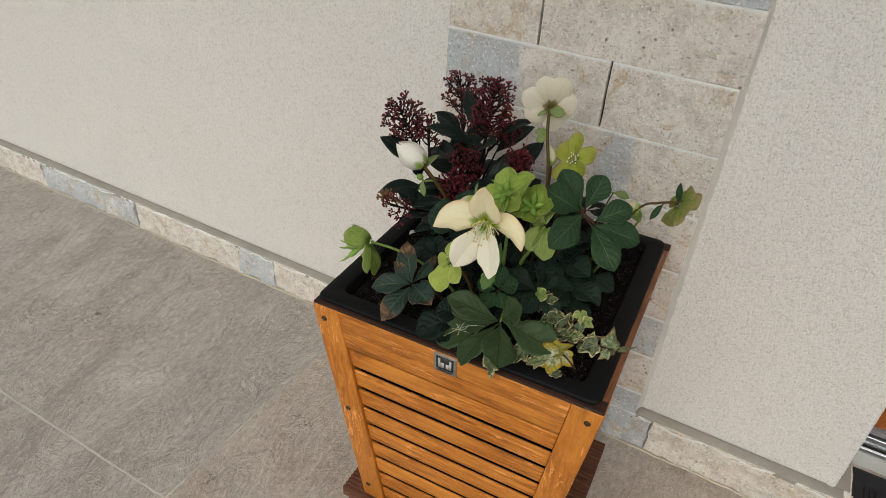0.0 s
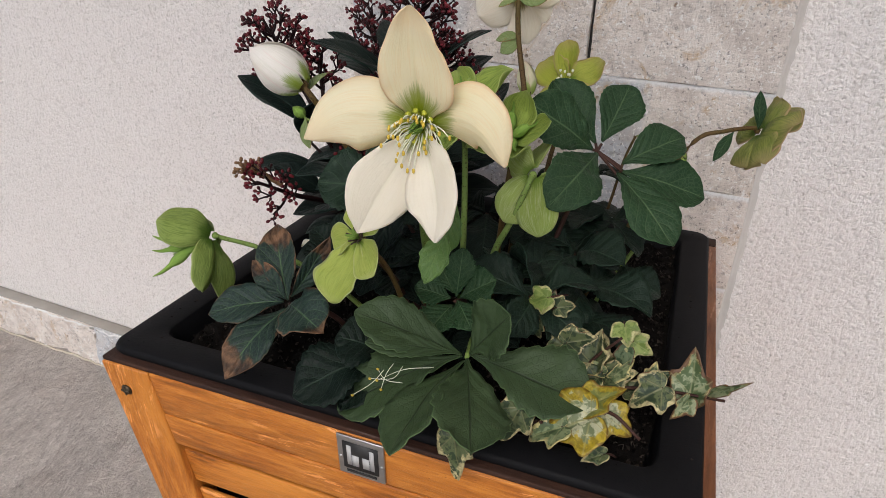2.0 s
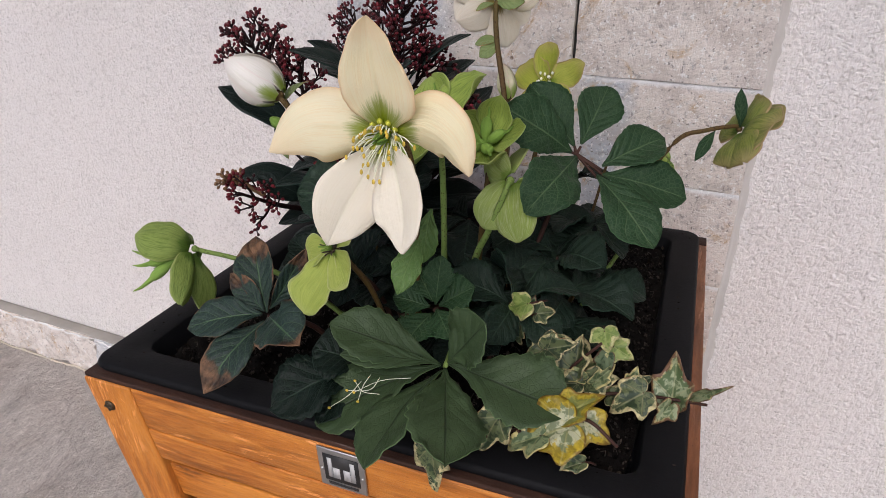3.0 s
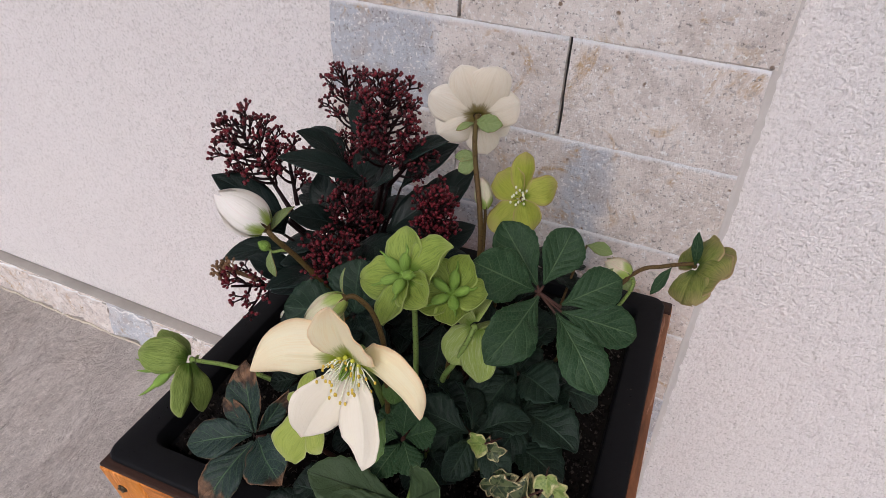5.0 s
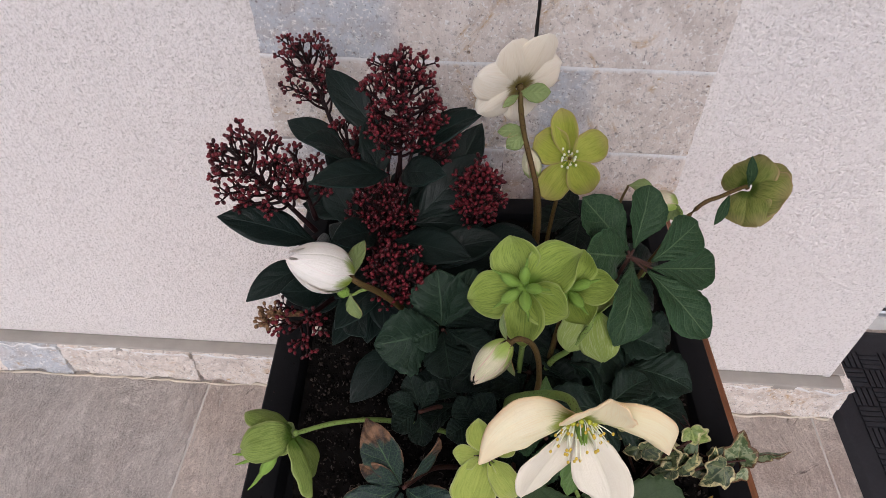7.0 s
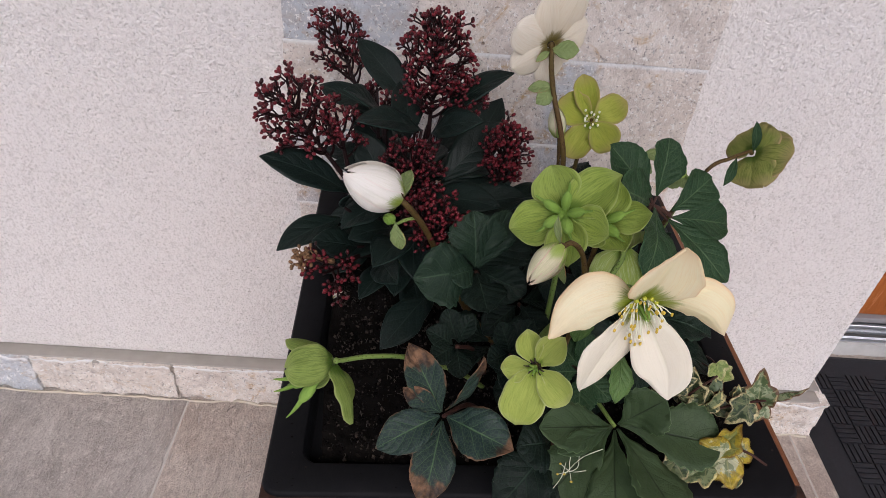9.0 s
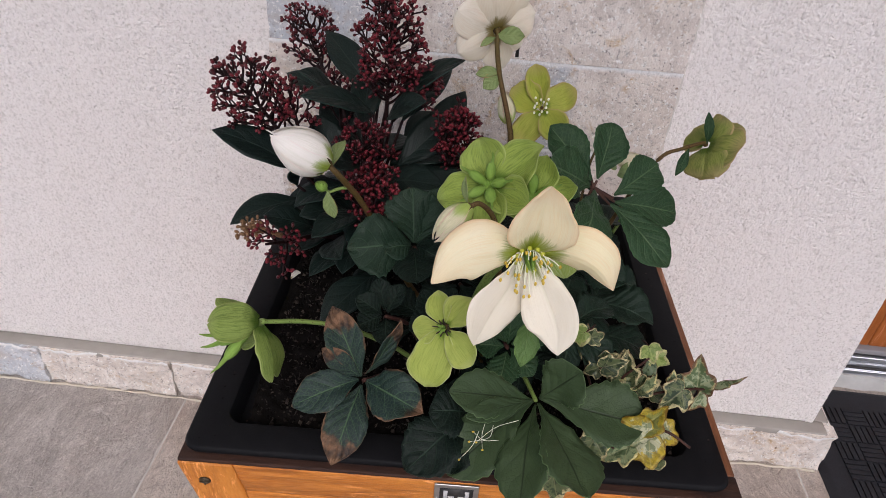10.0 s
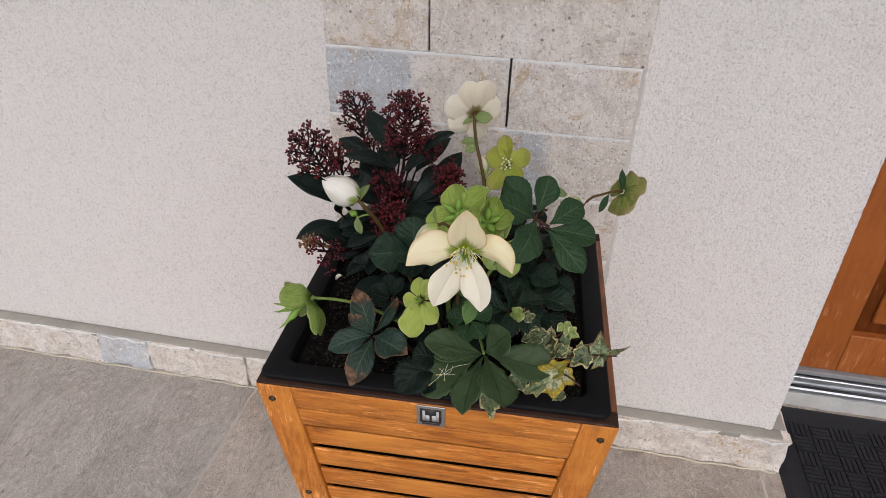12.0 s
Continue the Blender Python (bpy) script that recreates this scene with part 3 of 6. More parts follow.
def joined(*geos):
    verts, faces, uvs = [], [], []
    for g in geos:
        k = len(verts)
        verts += [tuple(v) for v in g[0]]
        faces += [tuple(i + k for i in f) for f in g[1]]
        uvs += [tuple(u) for u in (g[2] if len(g) > 2 else [(0.5, 0.5)] * len(g[0]))]
    return verts, faces, uvs


def moved(geo, m):
    return ([m @ Vector(v) for v in geo[0]], *geo[1:])


def bevelled(verts, faces, width, segments=2):
    """Round the edges of a small closed shape."""
    bm = bmesh.new()
    vs = [bm.verts.new(v) for v in verts]
    for f in faces:
        bm.faces.new([vs[i] for i in f])
    bmesh.ops.recalc_face_normals(bm, faces=bm.faces[:])
    bmesh.ops.bevel(bm, geom=bm.edges[:], offset=width, segments=segments, affect="EDGES", profile=0.6)
    bm.verts.index_update()
    out = ([v.co.copy() for v in bm.verts], [tuple(v.index for v in f.verts) for f in bm.faces])
    bm.free()
    return out


BOX_FACES = [(0, 3, 2, 1), (4, 5, 6, 7), (0, 1, 5, 4), (1, 2, 6, 5), (2, 3, 7, 6), (3, 0, 4, 7)]


def box(x0, x1, y0, y1, z0, z1, bevel=0.0, segments=2):
    v = [(x0, y0, z0), (x1, y0, z0), (x1, y1, z0), (x0, y1, z0), (x0, y0, z1), (x1, y0, z1), (x1, y1, z1), (x0, y1, z1)]
    return bevelled(v, BOX_FACES, bevel, segments) if bevel else (v, list(BOX_FACES))


def prism(corners, bevel=0.0, segments=2):
    """A block from eight corners: four below and the four above them."""
    return bevelled(corners, BOX_FACES, bevel, segments) if bevel else (list(corners), list(BOX_FACES))


def smooth_line(points, steps=6):
    p = [Vector(q) for q in points]
    p = [p[0] * 2 - p[1], *p, p[-1] * 2 - p[-2]]
    out = []
    for i in range(1, len(p) - 2):
        for k in range(steps):
            t = k / steps
            a, b, c, d = p[i - 1], p[i], p[i + 1], p[i + 2]
            out.append(0.5 * ((2 * b) + (c - a) * t + (2 * a - 5 * b + 4 * c - d) * t * t + (3 * b - a - 3 * c + d) * t**3))
    return out + [p[-2]]


def tube(points, r0, r1=None, sides=7, steps=5, knots=0.0):
    """A tapered round stem along points."""
    line = smooth_line(points, steps) if steps > 1 else [Vector(q) for q in points]
    r1 = r0 if r1 is None else r1
    verts, faces, uvs = [], [], []
    n = len(line)
    ref = Vector((0.31, 0.17, 0.93)).normalized()
    for i, p in enumerate(line):
        d = (line[min(i + 1, n - 1)] - line[max(i - 1, 0)]).normalized()
        if abs(d.dot(ref)) > 0.95:
            ref = Vector((0.9, 0.3, 0.1)).normalized()
        a = d.cross(ref).normalized()
        b = d.cross(a)
        r = (r0 + (r1 - r0) * i / (n - 1)) * (1 + knots * noise.noise(p * 300))
        for k in range(sides):
            w = 2 * math.pi * k / sides
            verts.append(p + (a * math.cos(w) + b * math.sin(w)) * r)
            uvs.append((k / sides, i / (n - 1)))
    for i in range(n - 1):
        for k in range(sides):
            k2 = (k + 1) % sides
            faces.append((i * sides + k, i * sides + k2, (i + 1) * sides + k2, (i + 1) * sides + k))
    faces += [tuple(range(sides))[::-1], tuple((n - 1) * sides + k for k in range(sides))]
    return verts, faces, uvs


def ball(c, r, rings=5, sides=7, stretch=(1, 1, 1), turn=None):
    verts, faces, uvs = [], [], []
    m = turn or Matrix.Identity(3)
    for i in range(rings + 1):
        a = math.pi * i / rings
        for k in range(sides if 0 < i < rings else 1):
            w = 2 * math.pi * k / sides
            q = Vector((math.sin(a) * math.cos(w) * stretch[0], math.sin(a) * math.sin(w) * stretch[1], math.cos(a) * stretch[2]))
            verts.append(Vector(c) + m @ q * r)
            uvs.append((k / sides, 1 - i / rings))
    row = lambda i, k: 0 if i == 0 else (1 + (i - 1) * sides + k % sides if i < rings else 1 + (rings - 1) * sides)
    for i in range(rings):
        for k in range(sides):
            f = [row(i, k), row(i + 1, k), row(i + 1, k + 1), row(i, k + 1)]
            faces.append(tuple(dict.fromkeys(f)))
    return verts, faces, uvs


def curve_of(stops, v):
    """A smooth curve through (v, width) stops."""
    xs = [s[0] for s in stops]
    i = max(0, min(len(xs) - 2, int(np.searchsorted(xs, v, side="right")) - 1))
    t = (v - xs[i]) / (xs[i + 1] - xs[i])
    t = max(0.0, min(1.0, t))
    y = [s[1] for s in stops]
    g = lambda j: (y[min(j + 1, len(y) - 1)] - y[max(j - 1, 0)]) / (xs[min(j + 1, len(y) - 1)] - xs[max(j - 1, 0)])
    d = xs[i + 1] - xs[i]
    h = (2 * t**3 - 3 * t * t + 1) * y[i] + (t**3 - 2 * t * t + t) * d * g(i) + (3 * t * t - 2 * t**3) * y[i + 1] + (t**3 - t * t) * d * g(i + 1)
    return max(0.0, h)


OBOVATE = ((0, 0.05), (0.12, 0.22), (0.35, 0.70), (0.58, 1.0), (0.78, 0.86), (0.92, 0.48), (1, 0.05))
WEDGE = ((0, 0.04), (0.14, 0.15), (0.32, 0.50), (0.50, 0.86), (0.66, 1.0), (0.80, 0.88), (0.92, 0.54), (1, 0.05))
LANCE = ((0, 0.06), (0.1, 0.25), (0.3, 0.75), (0.52, 1.0), (0.72, 0.86), (0.88, 0.48), (1, 0.02))
SEPAL = ((0, 0.14), (0.12, 0.36), (0.3, 0.78), (0.5, 1.0), (0.68, 0.94), (0.84, 0.62), (0.94, 0.26), (1, 0.03))
TAPERED = ((0, 0.22), (0.15, 0.46), (0.35, 0.88), (0.52, 1.0), (0.72, 0.86), (0.88, 0.52), (0.96, 0.24), (1, 0.04))
POINTED = ((0, 0.26), (0.12, 0.50), (0.32, 0.88), (0.52, 1.0), (0.70, 0.90), (0.85, 0.58), (0.95, 0.24), (1, 0.03))
BROAD = ((0, 0.36), (0.12, 0.64), (0.32, 0.93), (0.55, 1.0), (0.75, 0.90), (0.90, 0.58), (1, 0.08))
ROUND = ((0, 0.18), (0.12, 0.45), (0.32, 0.84), (0.55, 1.0), (0.78, 0.92), (0.92, 0.60), (1, 0.12))


def blade(base, tip, normal, width, stops=LANCE, arch=0.0, fold=0.0, cup=0.0, teeth=0.0, wave=0.0, droop=0.0, twist=0.0, rows=14, cols=8, thick=0.0007, seed=0.0, uneven=0.06):
    """A leaf or sepal with two faces: arch lifts its middle, droop lowers its tip, fold and cup raise its edges."""
    base, tip = Vector(base), Vector(tip)
    a = tip - base
    length = a.length
    a.normalize()
    n = Vector(normal)
    n = (n - a * n.dot(a)).normalized()
    s = a.cross(n)
    top, low, uvs = [], [], []
    for i in range(rows + 1):
        v = i / rows
        w = width / 2 * curve_of(stops, v)
        tw = twist * (v - 0.3)
        sv, nv = s * math.cos(tw) + n * math.sin(tw), n * math.cos(tw) - s * math.sin(tw)
        for j in range(cols + 1):
            u = 2 * j / cols - 1
            side = 1 if u > 0 else 2
            rag = noise.noise(Vector((v * 5 + seed, side * 7.1, seed * 0.37)))
            e = 1 + uneven * rag + (teeth * (0.62 + 0.5 * noise.noise(Vector((i // 3 * 1.7 + seed, side, 0)))) * ((i % 3) / 2 - 0.5) if abs(u) > 0.99 and 0.18 < v < 0.99 else 0)
            lift = arch * length * 4 * v * (1 - v) - droop * length * v**2.2
            lift += fold * w * abs(u) + cup * w * u * u
            q = base + a * (length * v) + sv * (u * w * e) + nv * lift
            if wave:
                k = Vector((q.x * 38 + seed * 3.1, q.y * 38 + seed, q.z * 38))
                q += nv * (wave * width * (noise.noise(k) + 0.4 * noise.noise(k * 2.7)) * (0.3 + 0.9 * abs(u)) * min(1, v * 3))
            top.append(q)
            uvs.append((j / cols, v))
            low.append(q - nv * thick)
    n1 = cols + 1
    k = len(top)
    faces = []
    for i in range(rows):
        for j in range(cols):
            q = (i * n1 + j, i * n1 + j + 1, (i + 1) * n1 + j + 1, (i + 1) * n1 + j)
            faces.append(q)
            faces.append(tuple(x + k for x in q[::-1]))
        for j in (0, cols):
            q = (i * n1 + j, (i + 1) * n1 + j, (i + 1) * n1 + j + k, i * n1 + j + k)
            faces.append(q if j == 0 else q[::-1])
    for i in (0, rows):
        for j in range(cols):
            q = (i * n1 + j, i * n1 + j + 1, i * n1 + j + 1 + k, i * n1 + j + k)
            faces.append(q[::-1] if i == 0 else q)
    return top + low, faces, uvs + uvs


def sepal(mid, n0, n1, width, stops, fold=0.0, cup=0.0, curl=0.0, skew=0.0, wave=0.05, steps=9, cols=18, thick=0.0006, seed=0.0):
    """A sepal along a bent midrib: fold creases it, cup raises and curl rolls back its edges, skew widens one half."""
    line = smooth_line(mid, steps)
    rows = len(line) - 1
    n0, n1 = Vector(n0).normalized(), Vector(n1).normalized()
    top, low, uvs = [], [], []
    for i, p in enumerate(line):
        v = i / rows
        a = (line[min(i + 1, rows)] - line[max(i - 1, 0)]).normalized()
        n = n0.lerp(n1, v)
        n = (n - a * n.dot(a)).normalized()
        s = a.cross(n)
        w = width / 2 * curve_of(stops, v)
        for j in range(cols + 1):
            u = 2 * j / cols - 1
            side = 1 + skew if u > 0 else 1 - skew
            rag = 1 + 0.05 * noise.noise(Vector((v * 4 + seed, (u > 0) * 5.3, seed)))
            lift = w * (fold * (math.sqrt(u * u + 0.004) - 0.063) + cup * u * u - curl * abs(u) ** 5)
            k = Vector((u * 1.3 + seed, v * 3.1, seed * 0.7))
            lift += wave * width * (noise.noise(k) * (0.25 + abs(u) ** 2) + 0.35 * noise.noise(k * 3.3) * (0.15 + abs(u) ** 3)) * min(1, v * 4)
            q = p + s * (u * w * side * rag) + n * lift
            top.append(q)
            low.append(q - n * thick)
            uvs.append((j / cols, v))
    n1_, k = cols + 1, len(top)
    faces = []
    for i in range(rows):
        for j in range(cols):
            q = (i * n1_ + j, i * n1_ + j + 1, (i + 1) * n1_ + j + 1, (i + 1) * n1_ + j)
            faces += [q, tuple(x + k for x in q[::-1])]
        for j in (0, cols):
            q = (i * n1_ + j, (i + 1) * n1_ + j, (i + 1) * n1_ + j + k, i * n1_ + j + k)
            faces.append(q if j == 0 else q[::-1])
    return top + low, faces, uvs + uvs


# ---- walls and ground ----
def rough_slab(x0, x1, y0, y1, z0, z1, rough, cell=0.012, ragged=0.0, seed=0.0):
    """A block whose front, at y0, is a broken stone face."""
    nx, nz = max(3, int((x1 - x0) / cell)), max(3, int((z1 - z0) / cell))
    front, faces = [], []
    for k in range(nz + 1):
        for i in range(nx + 1):
            x, z = x0 + (x1 - x0) * i / nx, z0 + (z1 - z0) * k / nz
            q = Vector((x * 21 + seed, z * 21, seed * 1.7))
            d = rough * (noise.fractal(q, 0.9, 2.1, 4) + 0.5 * noise.noise(q * 3.1) + 0.3 * noise.noise(q * 7))
            if i in (0, nx) or k in (0, nz):
                x += ragged * noise.noise(q * 3) * (i in (0, nx))
                z += ragged * noise.noise(q * 2.3) * (k in (0, nz)) * (1.0 if k == 0 else 0.25)
                d += 0.0006 * abs(noise.noise(q * 9))
            front.append(Vector((x, y0 + d, z)))
    n1 = nx + 1
    for k in range(nz):
        for i in range(nx):
            faces.append((k * n1 + i, k * n1 + i + 1, (k + 1) * n1 + i + 1, (k + 1) * n1 + i))
    loop = [i for i in range(n1)] + [k * n1 + nx for k in range(1, nz + 1)] + [nz * n1 + i for i in range(nx - 1, -1, -1)] + [k * n1 for k in range(nz - 1, 0, -1)]
    m = len(front)
    edge = [front[i].copy() for i in loop]
    back = [Vector((front[i].x, y1, front[i].z)) for i in loop]
    w = len(loop)
    for a in range(w):
        b = (a + 1) % w
        faces.append((m + a, m + w + a, m + w + b, m + b))
    faces.append(tuple(m + w + a for a in range(w)))
    uvs = [(p.x - x0, z1 - p.z) for p in front] + [(0.5, 0.5)] * (2 * w)
    return front + edge + back, faces, uvs


FACE, RENDER, LEDGE_Z, WALL_END = 0.0, 0.024, 0.077, 0.980

# The stuccoed wall, its end at the door and the piece beyond the door.
def rendered_wall():
    """A slab whose front edge at the door is uneven, as thick render is."""
    bars = box(-4.0, WALL_END, RENDER, 0.30, LEDGE_Z, 2.7, 0.004)
    rows = 420
    verts, faces = [], []
    for i in range(rows + 1):
        z = LEDGE_Z + 0.001 + (1.2 - LEDGE_Z) * i / rows
        a = 0.0014 * noise.noise(Vector((0, 0, z * 260))) + 0.001 * noise.noise(Vector((3, 0, z * 90)))
        b = 0.0010 * noise.noise(Vector((9, 0, z * 240)))
        verts += [(WALL_END - 0.012, RENDER - 0.0004, z), (WALL_END - 0.002 + b, RENDER - 0.0016 + a * 0.5, z), (WALL_END + 0.0022 + a, RENDER + 0.004, z), (WALL_END + 0.0006, RENDER + 0.018, z)]
    for i in range(rows):
        for k in range(3):
            faces.append((i * 4 + k, i * 4 + k + 1, i * 4 + k + 5, i * 4 + k + 4))
    return joined((bars[0], bars[1]), (verts, faces))


wall = lone("wall_north", rendered_wall(), STUCCO, "off-white scratched render wall above stone skirting", "wall", "structure")
lone("wall_beyond_door", box(2.02, 4.0, RENDER, 0.30, 0.0, 2.7, 0.004), STUCCO, "off-white rendered wall beside the door", "wall", "structure")
lone("wall_over_door", box(WALL_END, 2.02, RENDER, 0.30, 2.15, 2.7, 0.004), STUCCO, "off-white rendered lintel over the door", "wall", "structure")

# The rest of the house shell.
lone("wall_house_west", box(-4.0, -3.72, 0.302, 4.0, 0.0, 2.7, 0.004), STUCCO, "off-white rendered side wall of the house", "wall", "structure")
lone("wall_house_east", box(3.72, 4.0, 0.302, 4.0, 0.0, 2.7, 0.004), STUCCO, "off-white rendered side wall of the house", "wall", "structure")
lone("wall_house_south", box(-4.0, 4.0, 4.002, 4.28, 0.0, 2.7, 0.004), STUCCO, "off-white rendered far wall of the house", "wall", "structure")
lone("ceiling", box(-4.05, 4.05, -0.02, 4.30, 2.702, 2.90, 0.004), STUCCO, "flat white ceiling slab and roof over the house", "ceiling", "structure")

# Unseen overhead slab, added to cut the sky light on the upper wall.
lone("ceiling_porch", box(-4.05, 4.05, -1.75, -0.022, 2.50, 2.698, 0.004), STUCCO, "added unseen white slab that blocks sky light from the upper wall", "ceiling", "structure")

cladding = thing("stone_cladding", pose(0.43, 0, 0), "natural stone strip of beige and blue-grey blocks", "wall cladding", kind="structure")
COURSES = [
    (0.0785, 0.1310, [(0.212, 0.43, STONE_BEIGE), (0.431, 0.646, STONE_BLUE)]),
    (0.1315, 0.2195, [(0.212, 0.37, STONE_BLUE), (0.371, 0.647, STONE_BEIGE)]),
    (0.2200, 0.3010, [(0.212, 0.52, STONE_BEIGE), (0.521, 0.645, STONE_BLUE)]),
    (0.3015, 0.3995, [(0.212, 0.39, STONE_BEIGE), (0.391, 0.644, STONE_BEIGE)]),
    (0.4000, 0.4995, [(0.210, 0.452, STONE_BLUE), (0.453, 0.645, STONE_SPOT)]),
    (0.5000, 0.5995, [(0.208, 0.3618, STONE_BEIGE), (0.3630, 0.645, STONE_SPOT)]),
    (0.6000, 0.6995, [(0.210, 0.4705, STONE_LEFT), (0.4742, 0.645, STONE_BEIGE)]),
    (0.7000, 0.7995, [(0.211, 0.3572, STONE_BEIGE), (0.3606, 0.649, STONE_BEIGE)]),
    (0.8000, 0.8995, [(0.212, 0.452, STONE_BEIGE), (0.453, 0.647, STONE_BLUE)]),
    (0.9000, 0.9995, [(0.212, 0.33, STONE_BLUE), (0.331, 0.647, STONE_BEIGE)]),
    (1.0000, 1.0990, [(0.212, 0.49, STONE_BEIGE), (0.491, 0.647, STONE_BEIGE)]),
]
for row, (z0, z1, blocks) in enumerate(COURSES):
    for x0, x1, stone in blocks:
        part("stone", rough_slab(x0, x1, FACE + 0.0012 * math.sin(row * 2.3 + x0 * 9), RENDER + 0.01, z0, z1 - 0.0002, 0.0014, 0.006, 0.0009, row * 3.7 + x0 * 11), stone, cladding)
part("joint_filler", box(0.216, 0.640, 0.0075, RENDER + 0.008, 0.08, 1.10), m_grey("dark_joint", (0.02, 0.019, 0.018), (0.04, 0.038, 0.035), 60), cladding, "recessed dark joint filler")

# The stucco is drawn up to the side of the stones in a rounded mortar fillet.
fillet = []
for i in range(151):
    z = 0.0785 + 1.02 * i / 150
    k = 0.0012 * noise.noise(Vector((z * 40, 2, 0))) + 0.0008 * noise.noise(Vector((z * 150, 7, 0)))
    fillet += [(0.6430, 0.0120, z), (0.6458 + k, 0.0120, z), (0.6476 + k, 0.0160, z), (0.6494 + k, 0.0200, z), (0.6530 + 2 * k, 0.0237, z), (0.6530, 0.030, z), (0.6430, 0.030, z)]
part("edge_fillet", (fillet, [(i * 7 + a, i * 7 + (a + 1) % 7, i * 7 + 7 + (a + 1) % 7, i * 7 + 7 + a) for i in range(150) for a in range(7)]), m_grey("grey_render_edge", (0.60, 0.56, 0.515), (0.69, 0.65, 0.605), 60, 0.92, 0.0016, 0.0, 0.15), cladding, "rounded grey render edge beside the stones")

skirting = thing("baseboard", pose(0, 0, 0), "split-face stone skirting, beige and blue-grey, with mortared top", "skirting", kind="structure")
SKIRT = [(-2.6, -2.03, 0), (-2.03, -1.50, 0), (-1.50, -1.065, 0), (-1.062, -0.685, 1), (-0.681, -0.328, 0), (-0.327, -0.216, 1), (-0.215, -0.005, 0), (-0.001, 0.24, 0), (0.243, 0.52, 0), (0.523, 0.676, 1), (0.679, 1.008, 0)]
for k, (x0, x1, blue) in enumerate(SKIRT):
    part("stone", rough_slab(x0, x1, FACE, RENDER, 0.0, LEDGE_Z - 0.002, 0.0062, 0.005, 0.0040, k * 5.3), STONE_BLUE if blue else STONE_BEIGE, skirting)
turned = Matrix.Translation((1.008, 0.024, 0)) @ Matrix.Rotation(radians(90), 4, "Z")
part("stone", moved(rough_slab(0.0, 0.155, 0, 0.026, 0.0, LEDGE_Z - 0.002, 0.003, 0.010, 0.002, 77), turned), STONE_BEIGE, skirting)
part("mortar_ledge", box(-2.6, 0.2100, 0.0035, RENDER + 0.004, 0.066, LEDGE_Z + 0.0003, 0.002), LEDGE, skirting, "grey mortar top of the skirting")
part("mortar_ledge", box(0.648, 0.9955, 0.0035, RENDER + 0.004, 0.066, LEDGE_Z + 0.0003, 0.002), LEDGE, skirting, "grey mortar top of the skirting")
part("mortar_ledge", box(0.976, 1.0050, RENDER + 0.0045, 0.178, 0.066, LEDGE_Z + 0.0001, 0.002), LEDGE, skirting, "grey mortar top of the skirting")
bead = [(-2.6 + 0.012 * i, -0.0040 + 0.006 * noise.noise(Vector((i * 0.23, 4, 0))) + 0.003 * noise.noise(Vector((i * 0.8, 1, 0))), 0.0008) for i in range(301)]
part("sealant_bead", tube(bead, 0.0019, 0.0019, 6, 1, 0.9), SEALANT, skirting, "pale yellow sealant along the foot of the skirting")

ground = lone("ground", box(-150, 150, -150, 150, -0.4, -0.0008), GROUT, "pale grout and screed under the paving", "ground", "structure")
floor = thing("floor", pose(0, 0, 0), "beige slate-look porcelain paving slabs with thin grout lines", "floor", kind="structure")
for r in range(6):
    y1 = 0.30 if r == 0 else -0.5375 - 0.603 * (r - 1)
    y0 = -0.5345 - 0.603 * r
    cuts = [-3.60, -2.393, -1.19, 0.0115, 0.9755, 2.18, 3.38] if r == 0 else [-3.60, -2.393, -1.19, 0.0115, 1.214, 2.42, 3.38] if r % 2 else [-3.60, -3.0, -1.79, -0.59, 0.612, 1.815, 3.02, 3.38]
    for x0, x1 in zip(cuts, cuts[1:]):
        part("paving_slab", box(x0 + 0.0014, x1 - 0.0014, y0, y1, -0.012, 0.0, 0.0009, 1), TILE_WARM if r == 0 and x0 > 0 else TILE, floor, smooth=False)

# ---- the door and what lies before it ----
door = thing("door_1", pose(1.5, 0.21, 0), "orange-brown wood veneer front door with recessed panel", "door", kind="structure")
DY = 0.212
part("door_stile", box(0.985, 1.137, DY, DY + 0.05, 0.078, 2.10, 0.003), DOOR_WOOD, door)
part("door_stile", box(1.82, 1.98, DY, DY + 0.05, 0.078, 2.10, 0.003), DOOR_WOOD, door)
part("bottom_rail", box(1.1375, 1.8195, DY, DY + 0.05, 0.078, 0.168, 0.003), DOOR_WOOD, door)
part("middle_rail", box(1.1375, 1.8195, DY, DY + 0.05, 0.95, 1.06, 0.003), DOOR_WOOD, door)
part("top_rail", box(1.1375, 1.8195, DY, DY + 0.05, 1.97, 2.10, 0.003), DOOR_WOOD, door)
part("lower_panel", prism([(1.137, DY + 0.018, 0.168), (1.82, DY + 0.018, 0.168), (1.82, DY + 0.045, 0.168), (1.137, DY + 0.045, 0.168), (1.137, DY + 0.018, 0.95), (1.82, DY + 0.018, 0.95), (1.82, DY + 0.045, 0.95), (1.137, DY + 0.045, 0.95)]), DOOR_WOOD, door)
part("raised_field", box(1.165, 1.79, DY + 0.006, DY + 0.017, 0.196, 0.92, 0.005), DOOR_WOOD, door)
part("upper_panel", box(1.1375, 1.8195, DY + 0.018, DY + 0.045, 1.06, 1.97), DOOR_WOOD, door)
part("weather_bar", box(0.985, 1.98, DY - 0.010, DY + 0.03, 0.066, 0.077, 0.002), GREY_BAR, door, "grey weather bar")
sill = thing("door_threshold", pose(1.5, 0.2, 0), "aluminium threshold rails on a pale stone step", "threshold", kind="structure")
